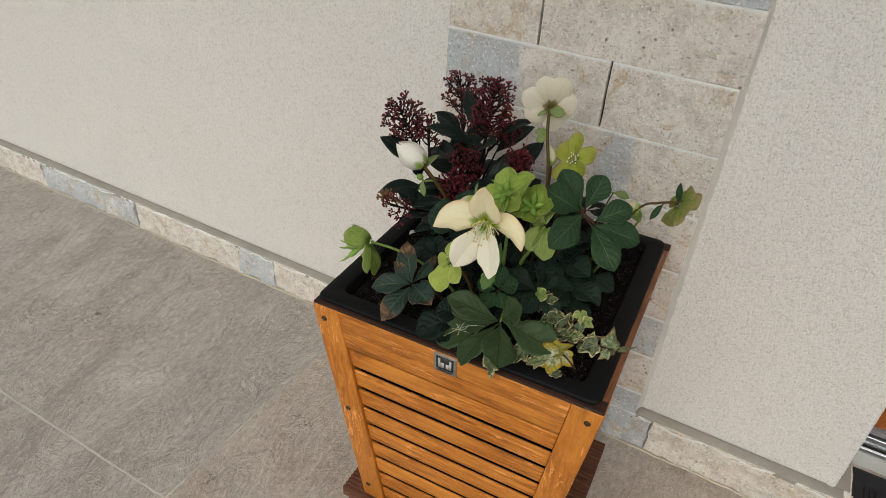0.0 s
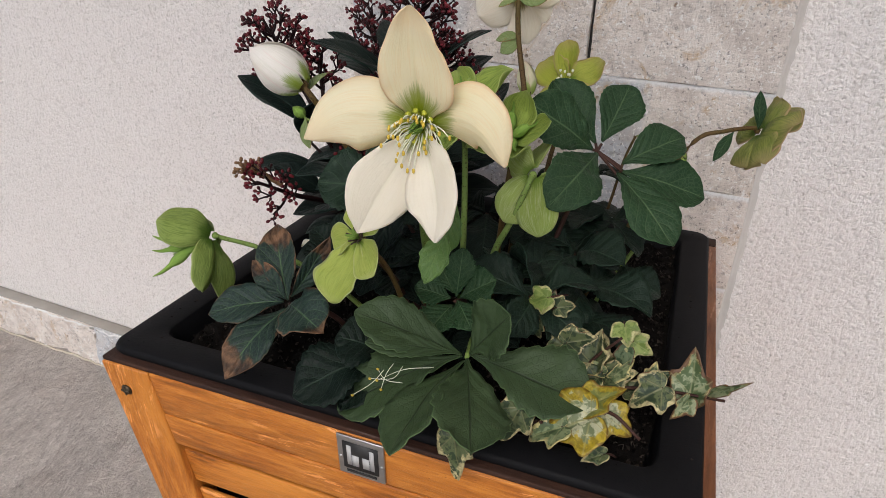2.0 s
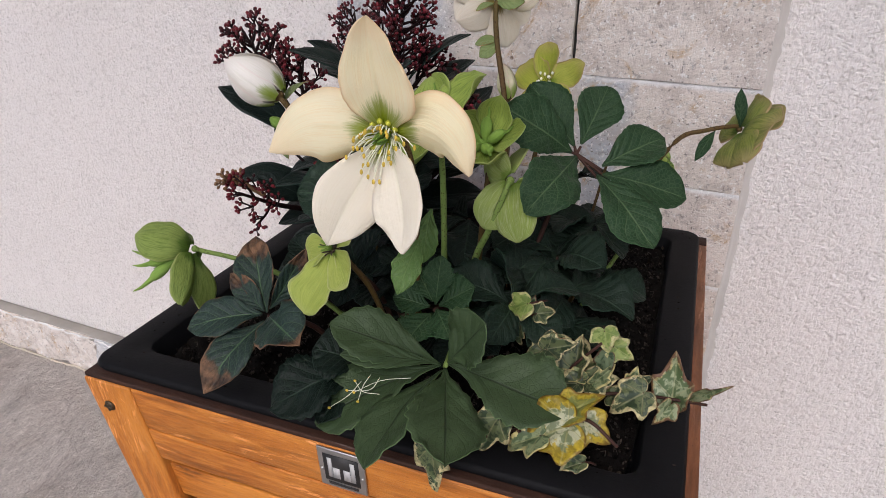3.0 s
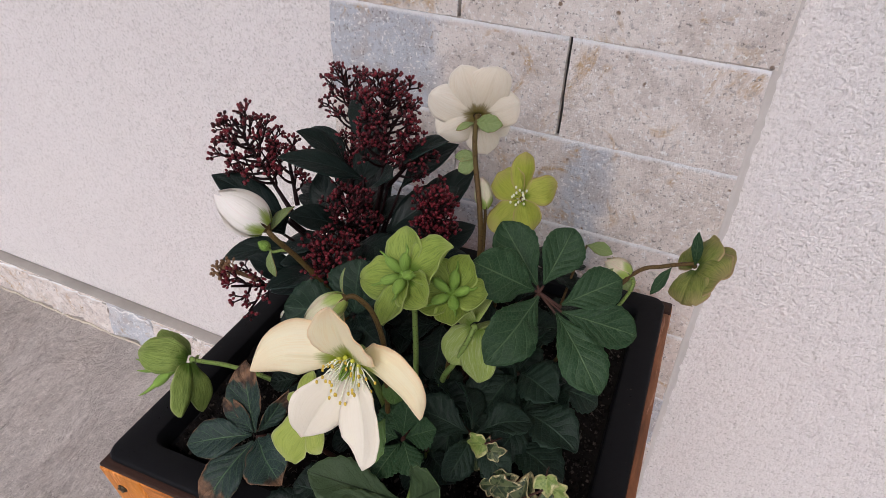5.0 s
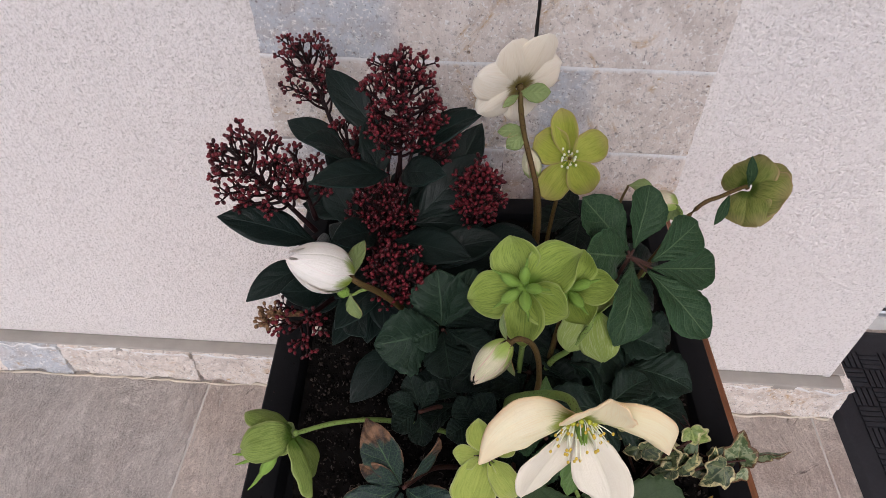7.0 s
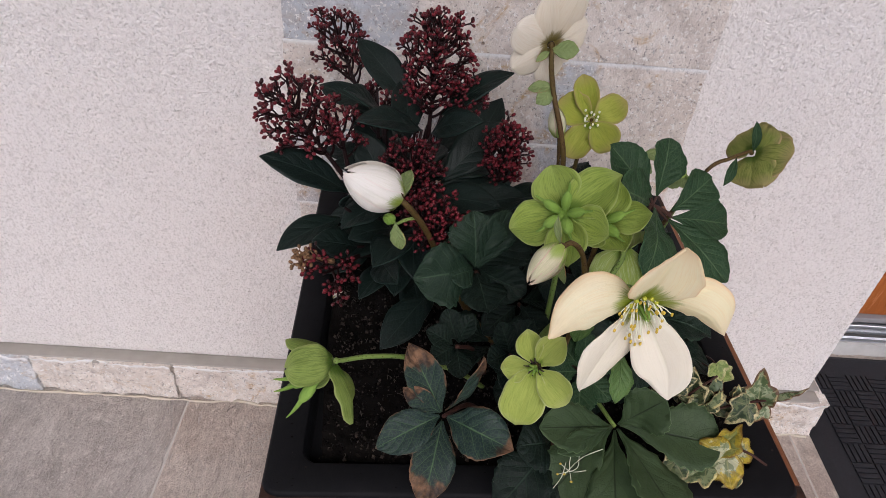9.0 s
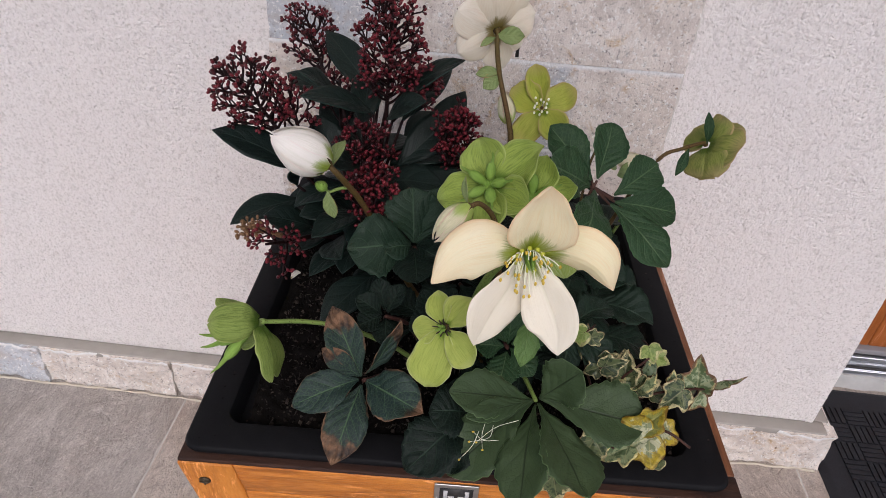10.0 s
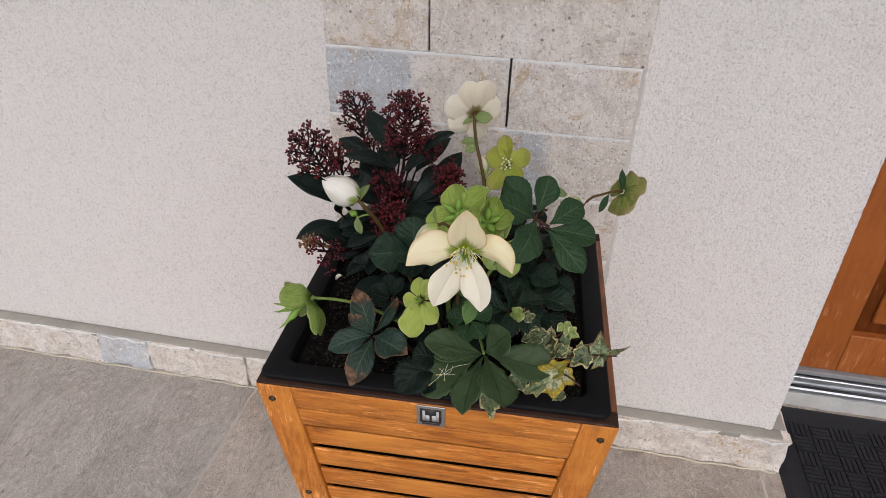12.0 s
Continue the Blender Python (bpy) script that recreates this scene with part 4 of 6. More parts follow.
part("stone_step", rough_slab(0.9990, 2.02, 0.183, 0.28, 0.0, 0.030, 0.0022, 0.008, 0.001, 31), SILL_STONE, sill, "pale stone step with a rough front edge")
part("rail", box(0.985, 2.01, 0.187, 0.1925, 0.0305, 0.041, 0.0015), ALU, sill, "bright aluminium rail")
part("rail_bed", box(0.985, 2.01, 0.193, 0.29, 0.0305, 0.040), PLATE_DARK, sill, "dark seal between the rails")
part("rail", box(0.985, 2.01, 0.1985, 0.2075, 0.0405, 0.062, 0.002), ALU, sill, "bright aluminium rail")

mat = thing("door_mat", pose(1.40, -0.15, 0), "black rubber door mat with a basket-weave of raised ribs", "door mat")
MX0, MX1, MY0, MY1 = 1.008, 1.76, -0.31, 0.176
part("mat_base", prism([(MX0, MY0, 0.0002), (MX1, MY0, 0.0002), (MX1, MY1, 0.0002), (MX0, MY1, 0.0002), (MX0 + 0.012, MY0 + 0.012, 0.008), (MX1 - 0.012, MY0 + 0.012, 0.008), (MX1 - 0.012, MY1 - 0.012, 0.008), (MX0 + 0.012, MY1 - 0.012, 0.008)], 0.0015), RUBBER, mat)
ribs = []
CELL = 0.036
for i in range(int((MX1 - MX0 - 0.08) / CELL)):
    for j in range(int((MY1 - MY0 - 0.08) / CELL)):
        cx, cy = MX0 + 0.04 + CELL * (i + 0.5), MY0 + 0.04 + CELL * (j + 0.5)
        for k in (-1.5, -0.5, 0.5, 1.5):
            a, b = 0.0165, 0.0032
            ribs.append(box(cx - a, cx + a, cy + k * 0.009 - b, cy + k * 0.009 + b, 0.0078, 0.0108) if (i + j) % 2 else box(cx + k * 0.009 - b, cx + k * 0.009 + b, cy - a, cy + a, 0.0078, 0.0108))
part("ribs", joined(*ribs), RUBBER, mat, "raised rubber ribs", False, "stuff")

# ---- the planter ----
PM = pose(0.446, -0.231, 0, 0, 0, 2.7)
Z_LOW, Z_TOP, HALF_TOP, HALF_LOW = 0.052, 0.463, 0.187, 0.143


def half(z):
    return HALF_LOW + (HALF_TOP - HALF_LOW) * (z - Z_LOW) / (Z_TOP - Z_LOW)


def board(z0, z1, left, right, d0, d1, side, bevel=0.0018):
    """A board of a tapered side: left and right are its margins from the slanting edges."""
    c = []
    for z in (z0, z1):
        h = half(z)
        c += [(-h + left, -h + d0, z), (h - right, -h + d0, z), (h - right, -h + d1, z), (-h + left, -h + d1, z)]
    g = prism(c, bevel)
    return moved(g, PM @ Matrix.Rotation(side * math.pi / 2, 4, "Z"))


planter = thing("wooden_planter", PM, "tapered orange-oiled slatted hardwood planter standing on a ribbed caddy", "planter")
EDGES = [0.4625, 0.4285, 0.3945, 0.3560, 0.3170, 0.2785, 0.2400, 0.2015, 0.1630, 0.1245, 0.0860, 0.0530]
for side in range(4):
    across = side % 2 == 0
    rail_mat = WOOD_X if across else WOOD_SIDE_SHADED
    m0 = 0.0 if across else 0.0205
    for flip in (0, 1):
        c = []
        for z in (Z_LOW, Z_TOP):
            h = half(z)
            x0, x1 = (-h + m0, -h + 0.0365) if not flip else (h - 0.0365, h - m0)
            c += [(x0, -h, z), (x1, -h, z), (x1, -h + 0.020, z), (x0, -h + 0.020, z)]
        stile = part("stile", moved(prism(c, 0.002), PM @ Matrix.Rotation(side * math.pi / 2, 4, "Z")), WOOD_Z, planter)
        if across:
            for z in (0.443, 0.270, 0.085):
                h = half(z)
                x = (-h + 0.0135) if not flip else (h - 0.0135)
                at = PM @ Matrix.Rotation(side * math.pi / 2, 4, "Z") @ Matrix.Translation((x, -h - 0.0004, z)) @ Matrix.Rotation(radians(96), 4, "X")
                head = joined(moved(ball((0, 0, 0), 0.0042, 4, 12, (1, 1, 0.4)), at), moved(box(-0.0034, 0.0034, -0.0005, 0.0005, 0.0010, 0.0018), at), moved(box(-0.0005, 0.0005, -0.0034, 0.0034, 0.0010, 0.0018), at))
                part("screw", head, SCREW, stile, "dull cross-head screw")
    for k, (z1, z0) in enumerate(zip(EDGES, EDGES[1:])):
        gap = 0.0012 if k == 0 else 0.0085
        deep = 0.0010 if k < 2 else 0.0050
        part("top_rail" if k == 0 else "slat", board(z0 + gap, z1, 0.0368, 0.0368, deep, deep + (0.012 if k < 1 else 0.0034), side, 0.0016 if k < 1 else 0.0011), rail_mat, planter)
    h = half(Z_TOP) - 0.001
    strip = box(-h, h, -h, -h + 0.019, Z_TOP + 0.0003, Z_TOP + 0.0035, 0.001) if across else box(-h + 0.0195, h - 0.0195, -h, -h + 0.019, Z_TOP + 0.0003, Z_TOP + 0.0035, 0.001)
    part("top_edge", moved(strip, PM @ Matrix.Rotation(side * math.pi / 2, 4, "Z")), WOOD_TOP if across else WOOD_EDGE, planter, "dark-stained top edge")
part("inner_box", moved(prism([(-0.124, -0.124, 0.056), (0.124, -0.124, 0.056), (0.124, 0.124, 0.056), (-0.124, 0.124, 0.056), (-0.163, -0.163, 0.455), (0.163, -0.163, 0.455), (0.163, 0.163, 0.455), (-0.163, 0.163, 0.455)]), PM), LINER, planter, "dark inside behind the slats")

# The small metal plate on the top rail; its device is drawn as plain blocks.
plate_at = PM @ Matrix.Translation((-0.001, -half(0.447) + 0.0006, 0.447)) @ Matrix.Rotation(radians(90 + 6.1), 4, "X")
plate = part("name_plate", moved(box(-0.0148, 0.0148, -0.0155, 0.0155, 0.0, 0.0014, 0.0006), plate_at), STEEL, planter, "small square brushed-steel plate")
part("dark_field", moved(box(-0.0112, 0.0112, -0.0098, 0.0115, 0.0013, 0.0017), plate_at), PLATE_DARK, plate, "black square field")
for x0, x1, y0, y1 in ((-0.0086, -0.0058, -0.0068, 0.0088), (-0.0055, -0.0012, -0.0068, 0.0016), (0.0012, 0.0055, -0.0068, 0.0016), (0.0058, 0.0086, -0.0068, 0.0088)):
    part("block", moved(box(x0, x1, y0, y1, 0.0015, 0.0019), plate_at), PLATE_PALE, plate, "pale grey block")
part("bar", moved(box(-0.0095, 0.0095, -0.0132, -0.0112, 0.0013, 0.0017), plate_at), PLATE_DARK, plate, "dark line of small writing")
for x in (-0.0130, 0.0130):
    part("rivet", moved(ball((x, -0.002, 0.0014), 0.0013, 4, 8, (1, 1, 0.6)), plate_at), STEEL, plate)

caddy = thing("planter_caddy", PM, "low dark red-brown ribbed decking platform under the planter", "plant caddy")


def ribbed(x0, x1, y0, y1, z0, z1, pitch=0.0075):
    """A decking board, grooved along its length."""
    prof = [(y0, z0), (y0, z1)]
    n = int((y1 - y0) / pitch)
    for i in range(n):
        a = y0 + (y1 - y0) * i / n
        w = (y1 - y0) / n
        prof += [(a + 0.0006, z1), (a + w * 0.55, z1), (a + w * 0.62, z1 - 0.0025), (a + w * 0.93, z1 - 0.0025)]
    prof += [(y1, z1), (y1, z0)]
    verts = [(x0, y, z) for y, z in prof] + [(x1, y, z) for y, z in prof]
    m = len(prof)
    faces = [(i, (i + 1) % m, (i + 1) % m + m, i + m) for i in range(m)] + [tuple(range(m))[::-1], tuple(range(m, 2 * m))]
    return verts, faces


for y0, y1 in ((-0.150, -0.003), (0.003, 0.150)):
    part("board", moved(ribbed(-0.180, 0.180, y0, y1, 0.030, 0.052), PM), CADDY, caddy, smooth=False)
for x in (-0.155, 0.0, 0.155):
    part("runner", moved(box(x - 0.022, x + 0.022, -0.140, 0.140, 0.0, 0.0298, 0.002), PM), CADDY, caddy)

# The black plastic liner: a rounded square lip, an inner wall and a floor.
def rounded_square(h, r, steps=7):
    pts = []
    for q in range(4):
        a0 = q * math.pi / 2
        cx, cy = (h - r) * (1 if q in (0, 3) else -1), (h - r) * (1 if q in (0, 1) else -1)
        pts += [(cx + r * math.cos(a0 + math.pi / 2 * k / steps), cy + r * math.sin(a0 + math.pi / 2 * k / steps)) for k in range(steps + 1)]
    return pts


def loft(rings):
    verts, faces = [], []
    for pts, z in rings:
        verts += [(x, y, z) for x, y in pts]
    n = len(rings[0][0])
    for i in range(len(rings) - 1):
        for k in range(n):
            k2 = (k + 1) % n
            faces.append((i * n + k, i * n + k2, (i + 1) * n + k2, (i + 1) * n + k))
    return verts, faces


RIM = 0.473
rings = [(rounded_square(0.1805, 0.011), 0.4668), (rounded_square(0.1820, 0.012), 0.4700), (rounded_square(0.1808, 0.0118), RIM - 0.0008), (rounded_square(0.1795, 0.011), RIM), (rounded_square(0.1600, 0.012), RIM), (rounded_square(0.1585, 0.011), RIM - 0.0010), (rounded_square(0.1572, 0.011), RIM - 0.0040), (rounded_square(0.1530, 0.011), 0.44), (rounded_square(0.1480, 0.011), 0.40), (rounded_square(0.02, 0.011), 0.40)]
liner = thing("planter_liner", PM @ Matrix.Translation((0, 0, 0.40)), "black plastic liner with a broad rounded lip, filled with soil", "plant pot")
LM = PM @ Matrix.Translation((-0.0030, 0.0, 0.0))
part("lip", moved(loft(rings[:6]), LM), LINER, liner, "broad rounded black lip")
part("basin", moved(loft(rings[5:]), LM), LINER, liner)

# Soil: an uneven crumbly surface, loose crumbs and fibres.
def soil_z(x, y):
    return 0.4635 + 0.0045 * noise.fractal(Vector((x * 18, y * 18, 1)), 1.0, 2.0, 3) + 0.0042 * noise.noise(Vector((x * 95, y * 95, 5)))


def soil_sheet():
    n, h = 150, 0.1565
    verts = []
    for j in range(n + 1):
        for i in range(n + 1):
            x, y = -h + 2 * h * i / n, -h + 2 * h * j / n
            k = 1 - 0.05 * max(0, (x * x + y * y) / h**2 - 1)
            verts.append((x * k, y * k, soil_z(x, y)))
    faces = [(j * (n + 1) + i, j * (n + 1) + i + 1, (j + 1) * (n + 1) + i + 1, (j + 1) * (n + 1) + i) for j in range(n) for i in range(n)]
    return verts, faces


soil = thing("soil", PM @ Matrix.Translation((0, 0, 0.44)), "dark crumbly peat soil filling the liner", "soil", kind="stuff")
part("soil_surface", moved(soil_sheet(), PM), SOIL, soil, kind="stuff")
rnd = random.Random(5)
crumbs, fibres = [], []
for _ in range(11000):
    x, y = rnd.uniform(-0.151, 0.151), rnd.uniform(-0.151, 0.151)
    r = rnd.choice((0.0006, 0.0008, 0.0010, 0.0013, 0.0019)) * rnd.uniform(0.7, 1.3)
    turn = Euler((rnd.uniform(0, 6), rnd.uniform(0, 6), rnd.uniform(0, 6))).to_matrix()
    crumbs.append(ball((x, y, soil_z(x, y) + r * 0.4), r, 2, 4, (1, rnd.uniform(0.6, 1), rnd.uniform(0.5, 0.9)), turn))
for _ in range(1500):
    x, y, a = rnd.uniform(-0.148, 0.148), rnd.uniform(-0.148, 0.148), rnd.uniform(0, 6.3)
    l = rnd.uniform(0.0015, 0.0050)
    z = soil_z(x, y) + 0.0015
    dx, dy = math.cos(a) * l / 2, math.sin(a) * l / 2
    fibres.append(tube([(x - dx, y - dy, z), (x + rnd.uniform(-0.002, 0.002), y + rnd.uniform(-0.002, 0.002), z + rnd.uniform(0.001, 0.003)), (x + dx, y + dy, z)], 0.00033, 0.00022, 4, 2))
for _ in range(90):
    a, b = rnd.uniform(-0.178, 0.178), rnd.choice((-1, 1)) * rnd.uniform(0.161, 0.177)
    x, y = (a, b) if rnd.random() < 0.5 else (b, a)
    crumbs.append(ball((x - 0.003, y, RIM + 0.0002), rnd.choice((0.0004, 0.0006, 0.0010)), 2, 4, (1, 0.8, 0.6)))
part("crumbs", moved(joined(*crumbs), PM), CRUMB, soil, "loose peat crumbs", False, "stuff")
part("fibres", moved(joined(*fibres), PM), FIBRE, soil, "brown plant fibres", True, "stuff")


# ---- the hellebore ----
V = Vector
hellebore = thing("hellebore_plant", pose(0.47, -0.28, 0.455), "flowering hellebore with cream and green blooms over dark palmate leaves", "potted plant")
HB = V((0.47, -0.28, 0.458))
seed_rnd = random.Random(11)


def basis(n, up=(0, 0, 1)):
    n = V(n).normalized()
    s = V(up).cross(n)
    s = s.normalized() if s.length > 1e-4 else V((1, 0, 0))
    return n, s, n.cross(s)


def bloom(center, facing, petals, material, stalk, stalk_mat, width=0.03, cup=0.25, arch=-0.06, stops=SEPAL, heart="stamens", label="", up=(0, 0, 1), parent=None, wave=0.14, r_stalk=0.0019):
    """A flower: petals are (angle, length, rise, width) about its axis, or (tip, width) in the world."""
    n, s, t = basis(facing, up)
    c = V(center)
    geos = [ball(c - n * 0.0015, r_stalk * 1.35, 5, 9)]
    if stalk:
        geos.append(tube([c - n * 0.003, *stalk], r_stalk * 0.85, r_stalk * 1.15, 8, 6, 0.12))
    fl = part("flower", joined(*geos), stalk_mat, parent or hellebore, label)
    for k, p in enumerate(petals):
        own = {}
        if isinstance(p, dict):
            shaped = {key: p[key] for key in ("fold", "cup", "curl", "skew", "wave") if key in p}
            part("petal", sepal([c + (V(p["mid"][0]) - c) * 0.12 + n * 0.0005 * (k % 2), *p["mid"]], p["n"][0], p["n"][1], p["w"], p.get("stops", stops), seed=k * 3.7 + c.x * 40, **shaped), p.get("material", material), fl)
            continue
        if len(p) == 4:
            a, length, rise, w = p
            a = radians(a)
            d = s * math.cos(a) + t * math.sin(a)
            out = d * math.cos(radians(rise)) + n * math.sin(radians(rise))
            tip = c + out * length
            base = c + d * 0.0025
            up_n = n * math.cos(radians(rise)) - d * math.sin(radians(rise))
        else:
            tip, w = V(p[0]), p[1]
            own = p[2] if len(p) > 2 else {}
            d = tip - c
            d = (d - n * d.dot(n)).normalized()
            base = c + d * 0.003
            up_n = n
        lift = 0.0006 * (k % 2)
        part("petal", blade(base + n * lift, tip, up_n, w, own.get("stops", stops), own.get("arch", arch), own.get("fold", 0.0), own.get("cup", cup), 0.0, own.get("wave", wave), own.get("droop", 0.0), own.get("twist", seed_rnd.uniform(-0.12, 0.12)), 22, 14, 0.0006, k * 3.3 + c.x * 50), material, fl)
    if heart == "stamens":
        fil, ant = [], []
        for k in range(44):
            a = k * 2.39996
            spread = seed_rnd.uniform(0.25, 1.15)
            d = s * math.cos(a) + t * math.sin(a)
            l = seed_rnd.uniform(0.0125, 0.0175) * (1.0 - 0.35 * max(0.0, d.z))
            root = c + d * 0.003 + n * 0.001
            end = root + (n * math.cos(spread) + d * math.sin(spread)) * l - V((0, 0, 0.0075 * spread))
            mid = (root + end) / 2 + d * 0.0012 + n * 0.001 + V((0, 0, 0.0012))
            fil.append(tube([root, mid, end], 0.00042, 0.00026, 4, 3))
            if k % 6:
                ant.append(ball(end, 0.0008, 4, 6, (1, 1, 1.6)))
        part("stamen_tuft", joined(*fil), FILAMENT, fl, "fan of thin pale stamens")
        part("anther_tuft", joined(*ant), ANTHER, fl, "small yellow anthers")
        nec = []
        for k in range(11):
            a = k * 2 * math.pi / 11
            d = s * math.cos(a) + t * math.sin(a)
            root = c + d * 0.0035
            nec.append(tube([root, root + d * 0.0022 + n * 0.0035, root + d * 0.0042 + n * 0.0062], 0.0007, 0.0013, 6, 3))
        part("nectary_ring", joined(*nec), NECTARY, fl, "ring of yellow-green nectaries")
        pis = []
        for k in range(5):
            a = k * 2 * math.pi / 5
            d = s * math.cos(a) + t * math.sin(a)
            pis.append(tube([c + d * 0.0014, c + d * 0.0022 + n * 0.006, c + d * 0.0012 + n * 0.0135], 0.0013, 0.0004, 6, 3))
        part("pistil_group", joined(*pis), POD, fl, "small green pistils")
    elif heart == "pods":
        for k in range(5):
            a = k * 2 * math.pi / 5 + 0.4
            d = s * math.cos(a) + t * math.sin(a)
            m = Matrix((s, t, n)).transposed()
            g = tube([c + d * 0.0015, c + d * 0.006 + n * 0.004, c + d * 0.0115 + n * 0.0085, c + d * 0.0165 + n * 0.0095, c + d * 0.020 + n * 0.013], 0.0026, 0.0004, 9, 5)
            ax = (d * 0.8 + n * 0.6).normalized()
            bulb = ball(c + d * 0.0085 + n * 0.0066, 0.0040, 8, 12, (1, 0.85, 1.75), ax.to_track_quat("Z", "Y").to_matrix())
            part("seed_pod", joined(g, bulb), POD, fl, "swollen green seed pod")
    elif heart == "tufts":
        fil, ant = [], []
        for k in range(14):
            a = k * 2.39996
            d = s * math.cos(a) + t * math.sin(a)
            root = c + d * 0.0015
            end = root + d * seed_rnd.uniform(0.002, 0.007) + n * seed_rnd.uniform(0.004, 0.009)
            fil.append(tube([root, (root + end) / 2 + n * 0.001, end], 0.0004, 0.0003, 4, 3))
            ant.append(ball(end, 0.0010, 4, 6, (1, 1, 1.3)))
        part("stamen_tuft", joined(*fil), NECTARY, fl, "short yellow-green stamens")
        part("anther_tuft", joined(*ant), FILAMENT, fl, "pale cream anthers")
    elif heart == "withered":
        fil = []
        for k in range(9):
            a = k * 2.39996
            d = s * math.cos(a) + t * math.sin(a)
            root = c + d * 0.002
            fil.append(tube([root, root + d * 0.002 + n * 0.003, root + d * seed_rnd.uniform(0.0015, 0.0045) + n * seed_rnd.uniform(0.002, 0.005)], 0.0006, 0.0004, 4, 3))
        part("stamen_tuft", joined(*fil), STAMEN_DARK, fl, "withered dark stamens")
        part("pistil_group", joined(*[tube([c + n * 0.001, c + n * 0.008 + s * 0.003 * math.cos(k * 1.26) + t * 0.003 * math.sin(k * 1.26)], 0.0012, 0.0005, 6, 2) for k in range(5)]), POD, fl)
    return fl


def five(length, rise, w, start=90, jitter=0.12, count=5, seed=0):
    r = random.Random(seed + 100)
    return [(start + 360 / count * k + r.uniform(-7, 7), length * r.uniform(1 - jitter, 1 + jitter), rise + r.uniform(-7, 7), w * r.uniform(0.92, 1.08)) for k in range(count)]


def leaf(center, blades, up, foot, material, teeth=0.07, arch=0.04, fold=0.12, stops=OBOVATE, stem_mat=None, wave=0.20, label="", parent=None, droop=0.0, rows=30, vary=0.22):
    """A palmate leaf: a petiole from its foot and one leaflet for each (tip, width[, material[, start]])."""
    c = V(center)
    f = V(foot)
    mid = (c + f) / 2 + V((0, 0, 0.012))
    part_leaf = part("leaf", tube([f, mid, c], 0.0021, 0.0014, 7, 6), stem_mat or STALK_RED, parent or hellebore, label)
    for k, b in enumerate(blades):
        tip, w = V(b[0]), b[1]
        mat_b = b[2] if len(b) > 2 and b[2] else material
        start = V(b[3]) if len(b) > 3 and b[3] else c + (tip - c).normalized() * 0.003
        if len(b) > 3 and b[3]:
            part("leaf_stalk", tube([c, (c + start) / 2, start], 0.0012, 0.0009, 6, 4), stem_mat or STALK_RED, part_leaf)
        lean = V(b[4]).normalized() if len(b) > 4 else V(up).normalized() + V((seed_rnd.uniform(-1, 1), seed_rnd.uniform(-0.6, 0.6), seed_rnd.uniform(-0.4, 0.4))) * vary
        part("leaflet", blade(start + V((0, 0, 0.0014 * (k % 3))), tip, lean, w, stops, arch * seed_rnd.uniform(0.3, 1.8), fold * seed_rnd.uniform(0.6, 1.8), 0.05, teeth, wave, droop, seed_rnd.uniform(-0.15, 0.15), rows, 8, 0.0006, k * 7.7 + c.y * 90), mat_b, part_leaf)
    return part_leaf


# Cream flower that looks out over the front.
STAR_TOP = ((0, 0.20), (0.10, 0.42), (0.24, 0.86), (0.36, 1.0), (0.55, 0.93), (0.74, 0.66), (0.90, 0.40), (0.97, 0.22), (1, 0.05))
STAR_SIDE = ((0, 0.22), (0.12, 0.42), (0.28, 0.80), (0.44, 1.0), (0.58, 0.97), (0.76, 0.70), (0.90, 0.34), (1, 0.03))
STAR_LOW = ((0, 0.18), (0.12, 0.36), (0.28, 0.76), (0.48, 1.0), (0.64, 0.94), (0.82, 0.62), (0.94, 0.26), (1, 0.03))
